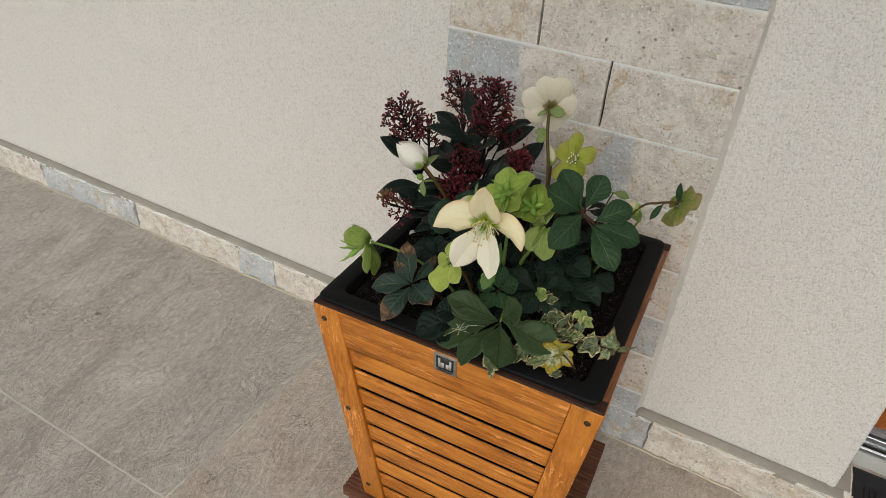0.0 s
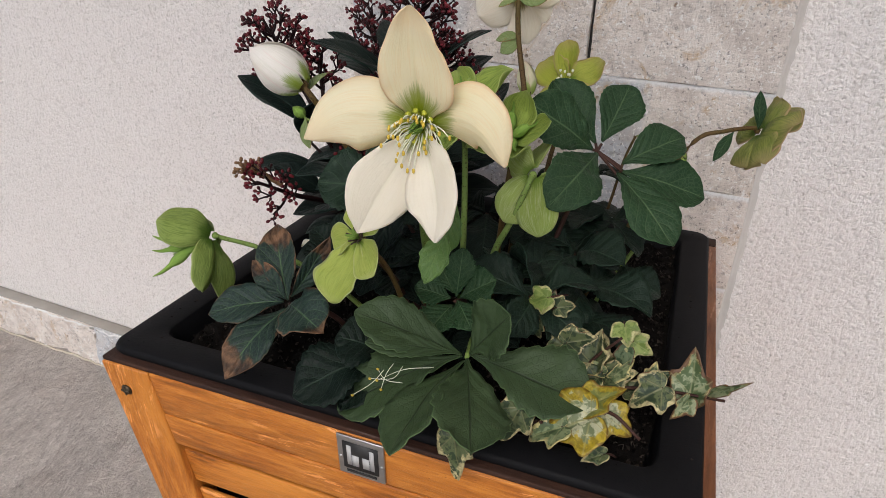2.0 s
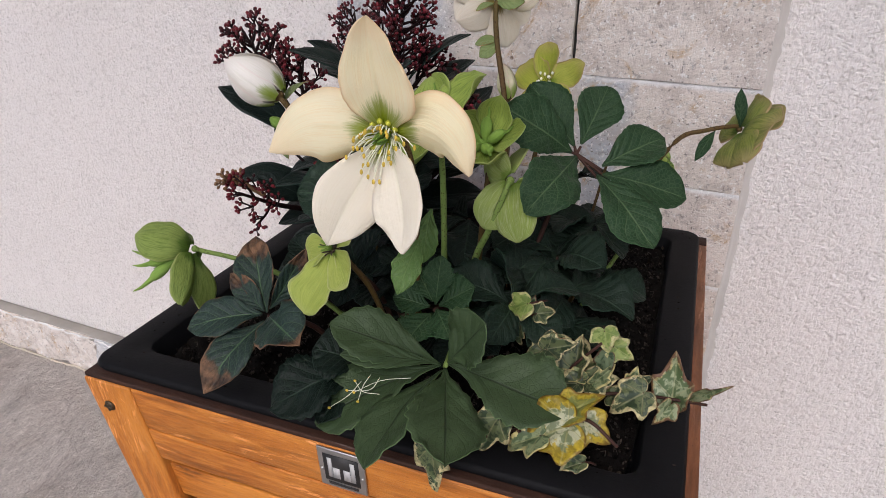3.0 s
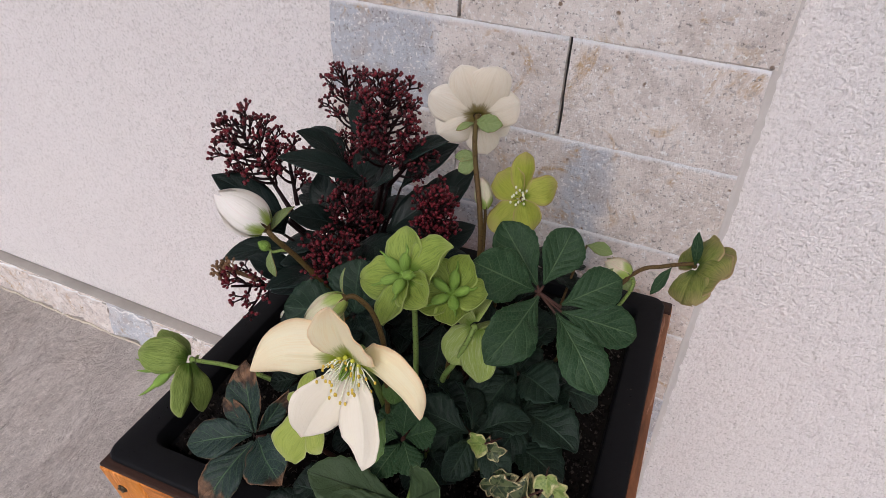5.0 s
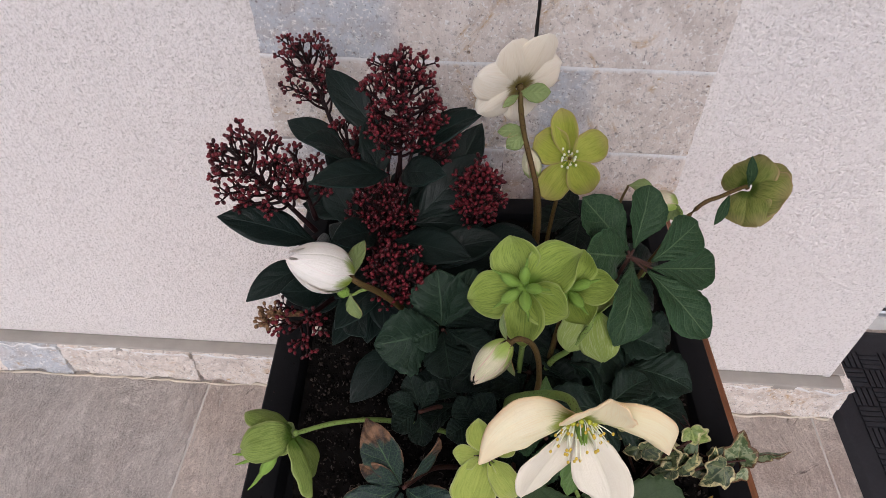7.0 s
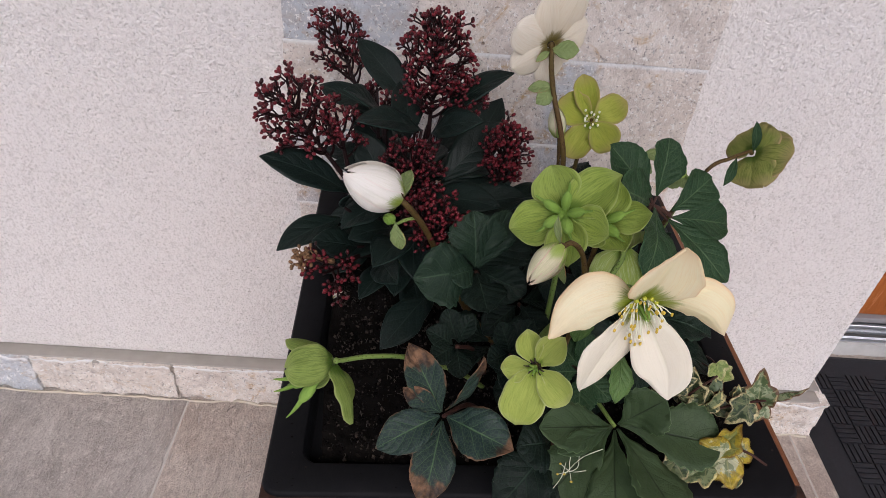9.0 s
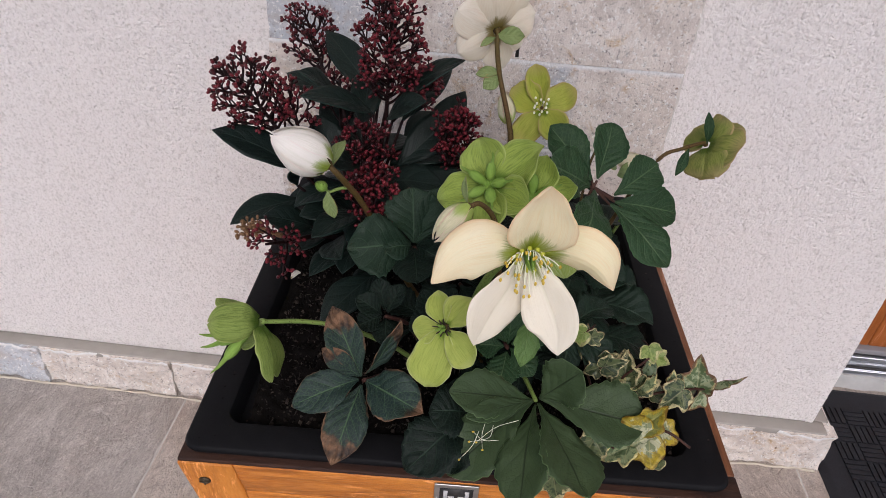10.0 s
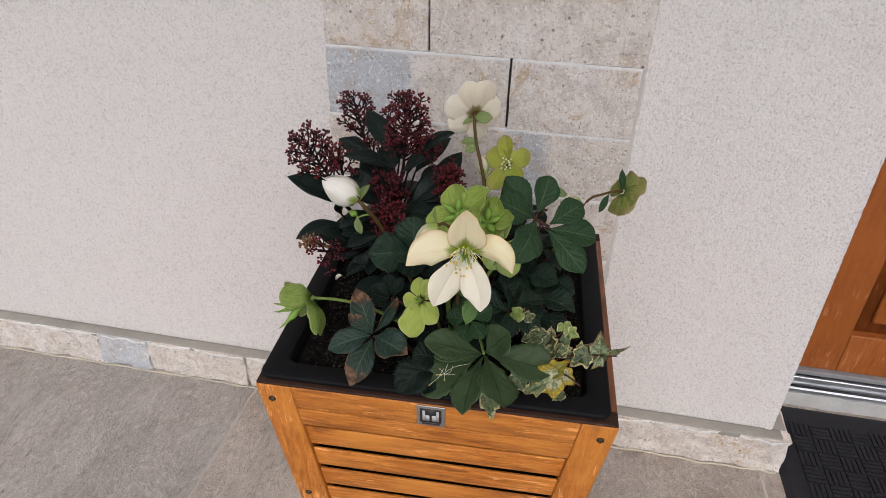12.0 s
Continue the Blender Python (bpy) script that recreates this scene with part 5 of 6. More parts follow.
bloom((0.4778, -0.3975, 0.640), (0.10, -0.985, 0.02), [
    {"mid": [(0.4792, -0.4065, 0.6595), (0.4798, -0.4130, 0.6775), (0.4808, -0.4180, 0.6930)], "n": ((0.02, -0.93, -0.35), (0.10, -0.9, -0.4)), "w": 0.0345, "stops": STAR_TOP, "fold": 0.50, "curl": 0.12, "skew": 0.12, "wave": 0.07},
    {"mid": [(0.4618, -0.4060, 0.6435), (0.4448, -0.4140, 0.6425), (0.4296, -0.4205, 0.6320)], "n": ((0.30, -0.93, 0.05), (0.20, -0.9, 0.25)), "w": 0.0335, "stops": STAR_SIDE, "fold": -0.16, "cup": -0.05, "curl": 0.30, "wave": 0.07},
    {"mid": [(0.4688, -0.4055, 0.6205), (0.4603, -0.4115, 0.6030), (0.4543, -0.4158, 0.5880)], "n": ((0.45, -0.86, 0.15), (0.5, -0.84, 0.2)), "w": 0.0325, "stops": STAR_LOW, "fold": 0.16, "curl": 0.10, "wave": 0.06, "material": PETAL_IVORY},
    {"mid": [(0.4883, -0.4085, 0.6240), (0.4958, -0.4185, 0.6105), (0.4983, -0.4255, 0.5965)], "n": ((-0.3, -0.9, 0.3), (-0.3, -0.85, 0.4)), "w": 0.0300, "stops": STAR_LOW, "fold": 0.26, "curl": 0.10, "skew": 0.08, "wave": 0.08, "material": PETAL_IVORY},
    {"mid": [(0.4958, -0.4045, 0.6460), (0.5095, -0.4085, 0.6435), (0.5222, -0.4090, 0.6300)], "n": ((-0.25, -0.95, -0.25), (-0.3, -0.9, -0.1)), "w": 0.0315, "stops": STAR_SIDE, "fold": -0.26, "cup": -0.05, "curl": 0.30, "wave": 0.09},
], PETAL_CREAM, [(0.474, -0.384, 0.636), (0.467, -0.366, 0.610), (0.457, -0.347, 0.575), (0.452, -0.325, 0.53), (0.455, -0.305, 0.46)], STALK_GREEN, label="open cream hellebore flower with green heart", r_stalk=0.0026)
# White flower turned to the wall.
bloom((0.449, -0.1665, 0.6805), (-0.48, 0.84, 0.20), [((0.4633, -0.1716, 0.7235), 0.034), ((0.4776, -0.1539, 0.6925), 0.033), ((0.4215, -0.1785, 0.6640), 0.034), ((0.4195, -0.1890, 0.7000), 0.033), ((0.4545, -0.1540, 0.6440), 0.026), ((0.4675, -0.1500, 0.6630), 0.024), ((0.4410, -0.1790, 0.7190), 0.026), ((0.4400, -0.1830, 0.7235), 0.028)], PETAL_BACK,
      [(0.4505, -0.173, 0.672), (0.455, -0.180, 0.650), (0.470, -0.197, 0.600), (0.473, -0.204, 0.53), (0.470, -0.215, 0.46)], STALK_BROWN, cup=0.20, arch=-0.07, stops=BROAD, heart="withered", label="white hellebore flower seen from behind", r_stalk=0.0021, wave=0.08)
# Lime flower by the stone.
bloom((0.492, -0.1695, 0.622), (-0.22, -0.74, 0.62), [((0.4835, -0.1440, 0.6490), 0.020, {"fold": 0.3}), ((0.5165, -0.1660, 0.6400), 0.025, {"stops": ROUND, "twist": 0.3}), ((0.5090, -0.1890, 0.6075), 0.025, {"stops": ROUND, "fold": 0.3}), ((0.4750, -0.1870, 0.5965), 0.025, {"stops": ROUND, "twist": -0.3}), ((0.4660, -0.1560, 0.6315), 0.029, {"fold": 0.2})], PETAL_LIME,
      [(0.491, -0.162, 0.60), (0.485, -0.175, 0.55), (0.48, -0.20, 0.46)], STALK_BROWN, cup=0.2, arch=-0.08, stops=BROAD, heart="tufts", label="lime-green open hellebore flower", r_stalk=0.0018, wave=0.22)
# Green flower with swollen pods, over the middle.
bloom((0.4555, -0.2955, 0.6185), (-0.38, -0.70, 0.60), [((0.4450, -0.2735, 0.6415), 0.034, {"fold": 0.3, "stops": TAPERED, "wave": 0.12}), ((0.4865, -0.2925, 0.6500), 0.033, {"twist": 0.3, "fold": 0.2}), ((0.4805, -0.3170, 0.6190), 0.028, {"fold": 0.4}), ((0.4570, -0.3290, 0.6010), 0.029, {"fold": 0.4}), ((0.4215, -0.2955, 0.6030), 0.031, {"twist": -0.3, "fold": 0.2})], PETAL_GREEN,
      [(0.459, -0.291, 0.60), (0.461, -0.290, 0.55), (0.462, -0.29, 0.46)], STALK_GREEN, cup=0.12, arch=-0.08, stops=POINTED, heart="pods", label="green hellebore flower with seed pods", wave=0.24)
# The two green flowers behind it.
bloom((0.485, -0.284, 0.605), (-0.05, -0.60, 0.80), five(0.031, 30, 0.025, 80, 0.14, 5, 7), PETAL_GREEN,
      [(0.487, -0.280, 0.592), (0.484, -0.282, 0.54), (0.48, -0.285, 0.46)], STALK_BROWN, cup=0.3, arch=-0.10, heart="pods", label="green hellebore flower with seed pods", wave=0.26)
bloom((0.504, -0.287, 0.587), (0.10, 0.85, 0.15), [((0.491, -0.297, 0.556), 0.027, {"fold": -0.15}), ((0.516, -0.302, 0.553), 0.028, {"fold": -0.15}), ((0.5205, -0.255, 0.580), 0.026, {"fold": -0.15}), ((0.503, -0.250, 0.600), 0.026, {"fold": -0.15}), ((0.484, -0.281, 0.600), 0.027, {"fold": -0.15})], PETAL_REVERSE,
      [(0.5020, -0.294, 0.579), (0.493, -0.294, 0.553), (0.482, -0.289, 0.524), (0.475, -0.29, 0.46)], STALK_GREEN, cup=0.3, arch=-0.06, stops=BROAD, heart="", label="green hellebore flower seen from behind", r_stalk=0.0021, wave=0.17)
# Green flower hanging over the corner.
corner_bloom = bloom((0.311, -0.359, 0.533), (-0.86, 0.0, -0.25), [((0.2860, -0.380, 0.5480), 0.026, {"arch": -0.16, "cup": 0.20, "stops": BROAD, "fold": 0.35, "wave": 0.22}), ((0.3270, -0.392, 0.5120), 0.025, {"arch": -0.12, "cup": 0.15, "stops": BROAD, "fold": 0.4, "wave": 0.22}), ((0.3190, -0.368, 0.4900), 0.018, {"arch": -0.16, "stops": TAPERED}), ((0.2790, -0.352, 0.5430), 0.020, {"arch": -0.10}), ((0.2930, -0.352, 0.5060), 0.022)], PETAL_MOSS,
      [(0.3165, -0.3565, 0.5315), (0.335, -0.345, 0.524), (0.362, -0.334, 0.512), (0.395, -0.325, 0.49), (0.42, -0.315, 0.46)], STALK_GREEN, stops=ROUND, heart="", label="green hellebore flower on a leaning stalk", r_stalk=0.0017, wave=0.18)
for q in ((0.275, -0.376, 0.530), (0.284, -0.389, 0.508), (0.275, -0.378, 0.520), (0.281, -0.367, 0.514)):
    q = V(q)
    o = V((0.305, -0.366, 0.530))
    swell = ball(o.lerp(q, 0.42), 0.0042, 8, 10, (1, 0.85, 2.0), (q - o).to_track_quat("Z", "Y").to_matrix())
    part("seed_pod", joined(swell, tube([o, o.lerp(q, 0.5), o.lerp(q, 0.8), q + V((0, 0, 0.002))], 0.0030, 0.0003, 8, 4)), POD, corner_bloom, "pointed green seed pod")
# Olive flower that nods over the other edge.
bloom((0.629, -0.172, 0.604), (0.80, 0.28, -0.53), [((0.6233, -0.1909, 0.5833), 0.034, {"arch": -0.10}), ((0.6325, -0.2002, 0.5908), 0.032), ((0.6475, -0.1958, 0.6163), 0.036), ((0.6528, -0.1782, 0.6225), 0.030), ((0.6404, -0.1614, 0.6247), 0.034), ((0.6224, -0.1491, 0.6075), 0.033)], PETAL_OLIVE,
      [(0.624, -0.175, 0.607), (0.607, -0.183, 0.604), (0.589, -0.189, 0.595), (0.565, -0.20, 0.55), (0.53, -0.22, 0.46)], STALK_BROWN, cup=0.25, arch=-0.10, stops=BROAD, heart="", label="olive-green nodding hellebore flower", r_stalk=0.0016, wave=0.16)
# Green flower under the cream one.
bloom((0.4365, -0.384, 0.569), (-0.36, -0.78, 0.52), [((0.4270, -0.4040, 0.5370), 0.027, {"fold": 0.2}), ((0.4550, -0.4030, 0.5590), 0.021, {"fold": 0.35, "stops": ROUND}), ((0.4510, -0.3790, 0.5905), 0.019, {"fold": 0.45, "stops": POINTED}), ((0.4300, -0.3700, 0.5860), 0.017, {"fold": 0.5, "stops": POINTED}), ((0.4165, -0.3805, 0.5610), 0.018, {"fold": 0.4, "stops": TAPERED, "twist": 0.4})], PETAL_SPRING,
      [(0.440, -0.377, 0.560), (0.447, -0.360, 0.53), (0.45, -0.33, 0.46)], STALK_BROWN, cup=0.15, arch=-0.06, stops=BROAD, heart="withered", label="lime-green hellebore flower with withered stamens", r_stalk=0.0016, wave=0.24)


def bud(base, tip, wide, material, stalk, stalk_mat, label, r=0.0017, count=5):
    """A closed flower: sepals wrapped over one another."""
    base, tip = V(base), V(tip)
    d = (tip - base).normalized()
    n, s, t = basis(d, (0.3, 0.2, 1))
    fl = part("bud", joined(ball(base, r * 1.9, 5, 8), tube([base, *stalk], r * 0.9, r * 1.25, 8, 6, 0.12)), stalk_mat, hellebore, label)
    L = (tip - base).length
    for k in range(count):
        a = 2 * math.pi * k / count
        q = s * math.cos(a) + t * math.sin(a)
        verts, faces, uvs = [], [], []
        rows, cols, span = 18, 12, (0.98, 0.80, 0.92, 0.74, 0.86)[k % 5]
        for lay in (0, 1):
            for i in range(rows + 1):
                v = i / rows
                rr = wide / 2 * (math.sin(math.pi * min(1, v * 0.90 + 0.07) ** 0.85) ** 0.7) * (0.90 + 0.045 * ((k * 2) % count)) - lay * 0.0007
                half_w = span * curve_of(((0, 0.5), (0.3, 0.95), (0.6, 1.0), (0.85, 0.8), (1, 0.25)), v)
                for j in range(cols + 1):
                    w = a + half_w * (2 * j / cols - 1)
                    e = abs(2 * j / cols - 1)
                    flare = wide * ((0.018 if wide > 0.02 else 0.004) * e**4 + 0.02 * noise.noise(Vector((w * 1.7 + k, v * 3, base.x * 60)))) * min(1, v * 3)
                    verts.append(base + d * (L * (v * (1 - 0.018 * ((k * 3) % count))) - 0.001 - 0.02 * L * v**3 * e * e) + (s * math.cos(w) + t * math.sin(w)) * (max(rr, 0.0003) + flare))
                    uvs.append((j / cols, v))
        n1, m = cols + 1, (rows + 1) * (cols + 1)
        for i in range(rows):
            for j in range(cols):
                f = (i * n1 + j, i * n1 + j + 1, (i + 1) * n1 + j + 1, (i + 1) * n1 + j)
                faces += [f, tuple(x + m for x in f[::-1])]
        part("petal", (verts, faces, uvs), material, fl)
    return fl


def bract(base, tip, normal, width, material=None, teeth=0.08):
    return part("bract", blade(base, tip, normal, width, LANCE, 0.08, 0.25, 0.0, teeth, 0.1, 0.0, 0.2, 14, 6, 0.0005, width * 900), material or LEAF_YOUNG, hellebore, "small green bract")


bud((0.3465, -0.300, 0.6255), (0.3115, -0.3070, 0.6480), 0.0295, PETAL_WHITE, [(0.354, -0.300, 0.618), (0.365, -0.285, 0.590), (0.379, -0.266, 0.545), (0.40, -0.265, 0.50), (0.43, -0.27, 0.46)], STALK_BROWN, "plump white hellebore bud", 0.0021)
bud((0.4435, -0.352, 0.6355), (0.4245, -0.369, 0.620), 0.0165, PETAL_BUD, [(0.450, -0.349, 0.637), (0.459, -0.345, 0.625), (0.465, -0.343, 0.600), (0.466, -0.342, 0.565), (0.46, -0.33, 0.46)], STALK_BROWN, "small cream bud on a hooked stalk", 0.0016)
bud((0.466, -0.180, 0.612), (0.459, -0.176, 0.637), 0.014, PETAL_BUD, [(0.468, -0.183, 0.600), (0.471, -0.192, 0.56), (0.47, -0.21, 0.46)], STALK_BROWN, "small pale bud beside the tall stalk", 0.0013)
bud((0.584, -0.162, 0.573), (0.562, -0.156, 0.577), 0.018, PETAL_BUD, [(0.589, -0.168, 0.568), (0.578, -0.178, 0.54), (0.54, -0.21, 0.46)], STALK_GREEN, "small pale drooping bud", 0.0014)
bract((0.585, -0.163, 0.574), (0.564, -0.170, 0.567), (0.1, -0.7, 0.6), 0.016)
bract((0.546, -0.152, 0.584), (0.567, -0.150, 0.581), (0.0, -0.6, 0.8), 0.012)
part("stem", tube([(0.546, -0.152, 0.584), (0.541, -0.158, 0.565), (0.535, -0.18, 0.52), (0.52, -0.21, 0.46)], 0.0010, 0.0014, 6, 5), STALK_BROWN, hellebore)
bud((0.343, -0.296, 0.604), (0.337, -0.300, 0.611), 0.008, POD, [(0.346, -0.295, 0.601), (0.351, -0.292, 0.602), (0.358, -0.290, 0.603)], STALK_GREEN, "tiny green bud", 0.001, 4)
bract((0.348, -0.297, 0.621), (0.353, -0.274, 0.631), (-0.3, -0.6, 0.7), 0.012)
bract((0.345, -0.296, 0.603), (0.350, -0.300, 0.583), (-0.3, -0.8, 0.3), 0.011)
bract((0.443, -0.351, 0.634), (0.449, -0.357, 0.612), (-0.6, -0.6, 0.3), 0.006)
bract((0.443, -0.351, 0.637), (0.440, -0.343, 0.651), (-0.6, -0.6, 0.3), 0.005)
bract((0.449, -0.171, 0.678), (0.471, -0.170, 0.679), (-0.3, -0.9, 0.3), 0.014)
bract((0.449, -0.172, 0.677), (0.438, -0.181, 0.672), (-0.2, -0.7, 0.6), 0.006)
bract((0.456, -0.178, 0.652), (0.436, -0.176, 0.648), (-0.2, -0.6, 0.7), 0.010)
bract((0.456, -0.178, 0.650), (0.443, -0.184, 0.640), (-0.2, -0.8, 0.3), 0.013)
bract((0.486, -0.380, 0.582), (0.4835, -0.402, 0.561), (0.1, -0.8, 0.5), 0.015, LEAF_FRESH, 0.16)
bract((0.472, -0.335, 0.580), (0.470, -0.342, 0.548), (0.1, -0.9, 0.2), 0.016, LEAF_FRESH, 0.16)
bract((0.613, -0.181, 0.604), (0.604, -0.196, 0.586), (0.2, -0.3, 0.9), 0.008, LEAF_R)
bract((0.628, -0.174, 0.606), (0.624, -0.168, 0.631), (0.1, -0.9, 0.3), 0.008, LEAF_R)
bract((0.575, -0.157, 0.570), (0.590, -0.166, 0.562), (0.1, -0.6, 0.7), 0.014)
bract((0.560, -0.120, 0.555), (0.575, -0.115, 0.545), (0.1, -0.6, 0.7), 0.012)

# The broad leaf of seven leaflets.
leaf((0.533, -0.241, 0.594), [
    ((0.495, -0.224, 0.632), 0.032, None, (0.531, -0.240, 0.599)),
    ((0.543, -0.208, 0.632), 0.031, None, (0.535, -0.239, 0.599)),
    ((0.584, -0.212, 0.604), 0.031, None, (0.550, -0.239, 0.585)),
    ((0.604, -0.225, 0.569), 0.031, None, (0.551, -0.241, 0.583)),
    ((0.592, -0.277, 0.553), 0.034, None, (0.548, -0.243, 0.581)),
    ((0.519, -0.304, 0.574), 0.036, None, (0.534, -0.245, 0.591)),
    ((0.4905, -0.271, 0.627), 0.037, None, (0.530, -0.242, 0.595)),
], (0.34, -0.68, 0.64), HB + V((0.03, 0.02, 0)), LEAF_R, 0.08, 0.05, 0.20, label="broad green palmate leaf with seven leaflets", wave=0.16)
# The front leaf that hangs over the rim.
leaf((0.500, -0.378, 0.507), [
    ((0.443, -0.402, 0.534), 0.031, None, None, (-0.35, -0.55, 0.75)), ((0.455, -0.412, 0.524), 0.015, None, None, (0.5, -0.3, 0.8)), ((0.447, -0.4275, 0.4855), 0.038, None, None, (-0.10, -0.35, 0.95)), ((0.491, -0.4535, 0.4955), 0.033, None, None, (-0.45, -0.50, 0.75)),
    ((0.529, -0.447, 0.505), 0.040, None, None, (0.30, -0.25, 0.92)), ((0.571, -0.387, 0.5055), 0.043, None, None, (0.20, -0.45, 0.87)), ((0.5240, -0.382, 0.543), 0.034, None, None, (-0.45, -0.80, 0.40)),
], (0.08, -0.42, 0.90), HB + V((0.01, -0.02, 0)), LEAF_D, 0.15, 0.05, 0.22, stops=WEDGE, stem_mat=STALK_GREEN, label="large serrated leaf hanging over the rim", wave=0.14)
# The frost-browned leaf.
leaf((0.385, -0.382, 0.512), [
    ((0.3595, -0.354, 0.5495), 0.025, LEAF_BURNT2), ((0.3575, -0.378, 0.534), 0.015, LEAF_BURNT2), ((0.3430, -0.4055, 0.507), 0.027, LEAF_BURNT),
    ((0.3740, -0.4310, 0.4865), 0.029, LEAF_BURNT2), ((0.4285, -0.4105, 0.5205), 0.033, LEAF_BURNT), ((0.407, -0.368, 0.557), 0.014, LEAF_BURNT2, None, (0.8, -0.5, 0.3)),
], (-0.05, -0.55, 0.83), V((0.42, -0.34, 0.46)), LEAF_BURNT, 0.04, 0.05, 0.20, stops=LANCE, label="dark leaf with frost-browned tips")
# The mid-green leaf left of the green flower.
leaf((0.404, -0.282, 0.552), [
    ((0.399, -0.2600, 0.590), 0.042), ((0.359, -0.306, 0.562), 0.044), ((0.372, -0.270, 0.545), 0.036), ((0.440, -0.262, 0.575), 0.038, LEAF_DARK_SHADED), ((0.412, -0.322, 0.548), 0.032, LEAF_DARK_SHADED), ((0.440, -0.300, 0.550), 0.03, LEAF_DARK_SHADED), ((0.425, -0.258, 0.592), 0.026), ((0.384, -0.300, 0.560), 0.024),
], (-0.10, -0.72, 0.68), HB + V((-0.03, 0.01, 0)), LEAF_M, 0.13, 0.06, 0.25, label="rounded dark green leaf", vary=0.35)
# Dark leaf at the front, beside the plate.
leaf((0.458, -0.392, 0.503), [((0.4215, -0.433, 0.4935), 0.038), ((0.432, -0.404, 0.516), 0.034), ((0.449, -0.428, 0.487), 0.022), ((0.447, -0.375, 0.518), 0.03)], (-0.05, -0.5, 0.85), HB + V((-0.01, -0.03, 0)), LEAF_DARK_SHADED, 0.15, 0.05, 0.12, label="dark green leaf on the rim")
# Young leaves in the middle.
leaf((0.479, -0.345, 0.520), [((0.478, -0.334, 0.551), 0.018), ((0.502, -0.340, 0.538), 0.022), ((0.497, -0.365, 0.517), 0.020), ((0.474, -0.375, 0.512), 0.022), ((0.455, -0.352, 0.527), 0.020), ((0.462, -0.335, 0.540), 0.018)], (0, -0.5, 0.86), HB, LEAF_R, 0.25, 0.06, 0.25, label="young serrated leaf")
leaf((0.392, -0.335, 0.528), [((0.371, -0.333, 0.541), 0.017), ((0.375, -0.350, 0.530), 0.017), ((0.384, -0.318, 0.548), 0.016), ((0.402, -0.322, 0.548), 0.015), ((0.396, -0.356, 0.520), 0.017)], (-0.1, -0.5, 0.86), V((0.42, -0.30, 0.46)), LEAF_DARK_SHADED, 0.09, 0.06, 0.25, label="small dark leaf")
leaf((0.428, -0.346, 0.535), [((0.418, -0.340, 0.560), 0.018), ((0.440, -0.338, 0.562), 0.018), ((0.412, -0.358, 0.540), 0.018), ((0.428, -0.372, 0.525), 0.022), ((0.449, -0.352, 0.546), 0.018)], (-0.1, -0.5, 0.86), V((0.44, -0.31, 0.46)), LEAF_DARK_SHADED, 0.10, 0.06, 0.25, label="small dark leaf")
# Low leaves that fill the clump, their dark greens deepened for its shade.
fill = random.Random(21)
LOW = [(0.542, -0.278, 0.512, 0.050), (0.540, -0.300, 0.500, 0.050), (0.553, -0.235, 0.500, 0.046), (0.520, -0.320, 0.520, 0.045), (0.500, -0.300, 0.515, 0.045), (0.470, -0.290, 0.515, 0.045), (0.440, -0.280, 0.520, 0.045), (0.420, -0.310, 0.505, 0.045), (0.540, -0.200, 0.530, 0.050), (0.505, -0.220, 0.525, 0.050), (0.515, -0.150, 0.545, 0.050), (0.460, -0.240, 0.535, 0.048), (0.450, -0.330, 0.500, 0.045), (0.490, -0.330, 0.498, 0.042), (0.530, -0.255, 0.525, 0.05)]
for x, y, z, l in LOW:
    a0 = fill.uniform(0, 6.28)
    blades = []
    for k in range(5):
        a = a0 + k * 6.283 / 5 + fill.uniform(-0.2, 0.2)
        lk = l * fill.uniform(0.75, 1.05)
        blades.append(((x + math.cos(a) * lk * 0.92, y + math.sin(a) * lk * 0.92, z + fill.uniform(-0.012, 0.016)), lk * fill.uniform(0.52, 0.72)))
    leaf((x, y, z), blades, (fill.uniform(-0.2, 0.2), fill.uniform(-0.5, 0.0), 1), HB + V((fill.uniform(-0.03, 0.03), fill.uniform(-0.03, 0.03), 0)), LEAF_LOW_SHADED if x > 0.495 and y < -0.19 else LEAF_DARK_SHADED, 0.16, 0.06, 0.22, label="low green leaf, darkened for the shade in the clump", droop=0.15, rows=24, vary=0.6)

# Threads fallen from the flower onto the front leaf.
fallen = thing("fallen_stamens", pose(0.466, -0.417, 0.51), "fallen white stamens with yellow tips lying on a leaf", "plant litter")


def on_front_leaf(a, b):
    """A place on the leaflet that lies toward the plate."""
    base, tip = V((0.498, -0.379, 0.508)), V((0.447, -0.4275, 0.4855))
    d = tip - base
    n = V((0.08, -0.42, 0.90))
    n = (n - d.normalized() * n.dot(d.normalized())).normalized()
    s = d.normalized().cross(n)
    return base + d * a + s * b + n * (0.2 * d.length * a * (1 - a) + 0.0062)


for p, q, r in (((0.25, -0.004), (0.45, 0.002), (0.66, 0.003)), ((0.45, 0.004), (0.55, 0.000), (0.70, 0.006)), ((0.5, -0.005), (0.6, 0.001), (0.62, 0.009)), ((0.58, 0.007), (0.7, 0.003), (0.86, 0.002)), ((0.50, 0.008), (0.58, 0.004), (0.66, -0.003))):
    part("stamen", tube([on_front_leaf(*p), on_front_leaf(*q), on_front_leaf(*r)], 0.00022, 0.00016, 4, 5), FILAMENT, fallen)
    part("anther", ball(on_front_leaf(*r), 0.0007, 4, 6, (1.4, 1, 1)), ANTHER, fallen, "yellow anther")

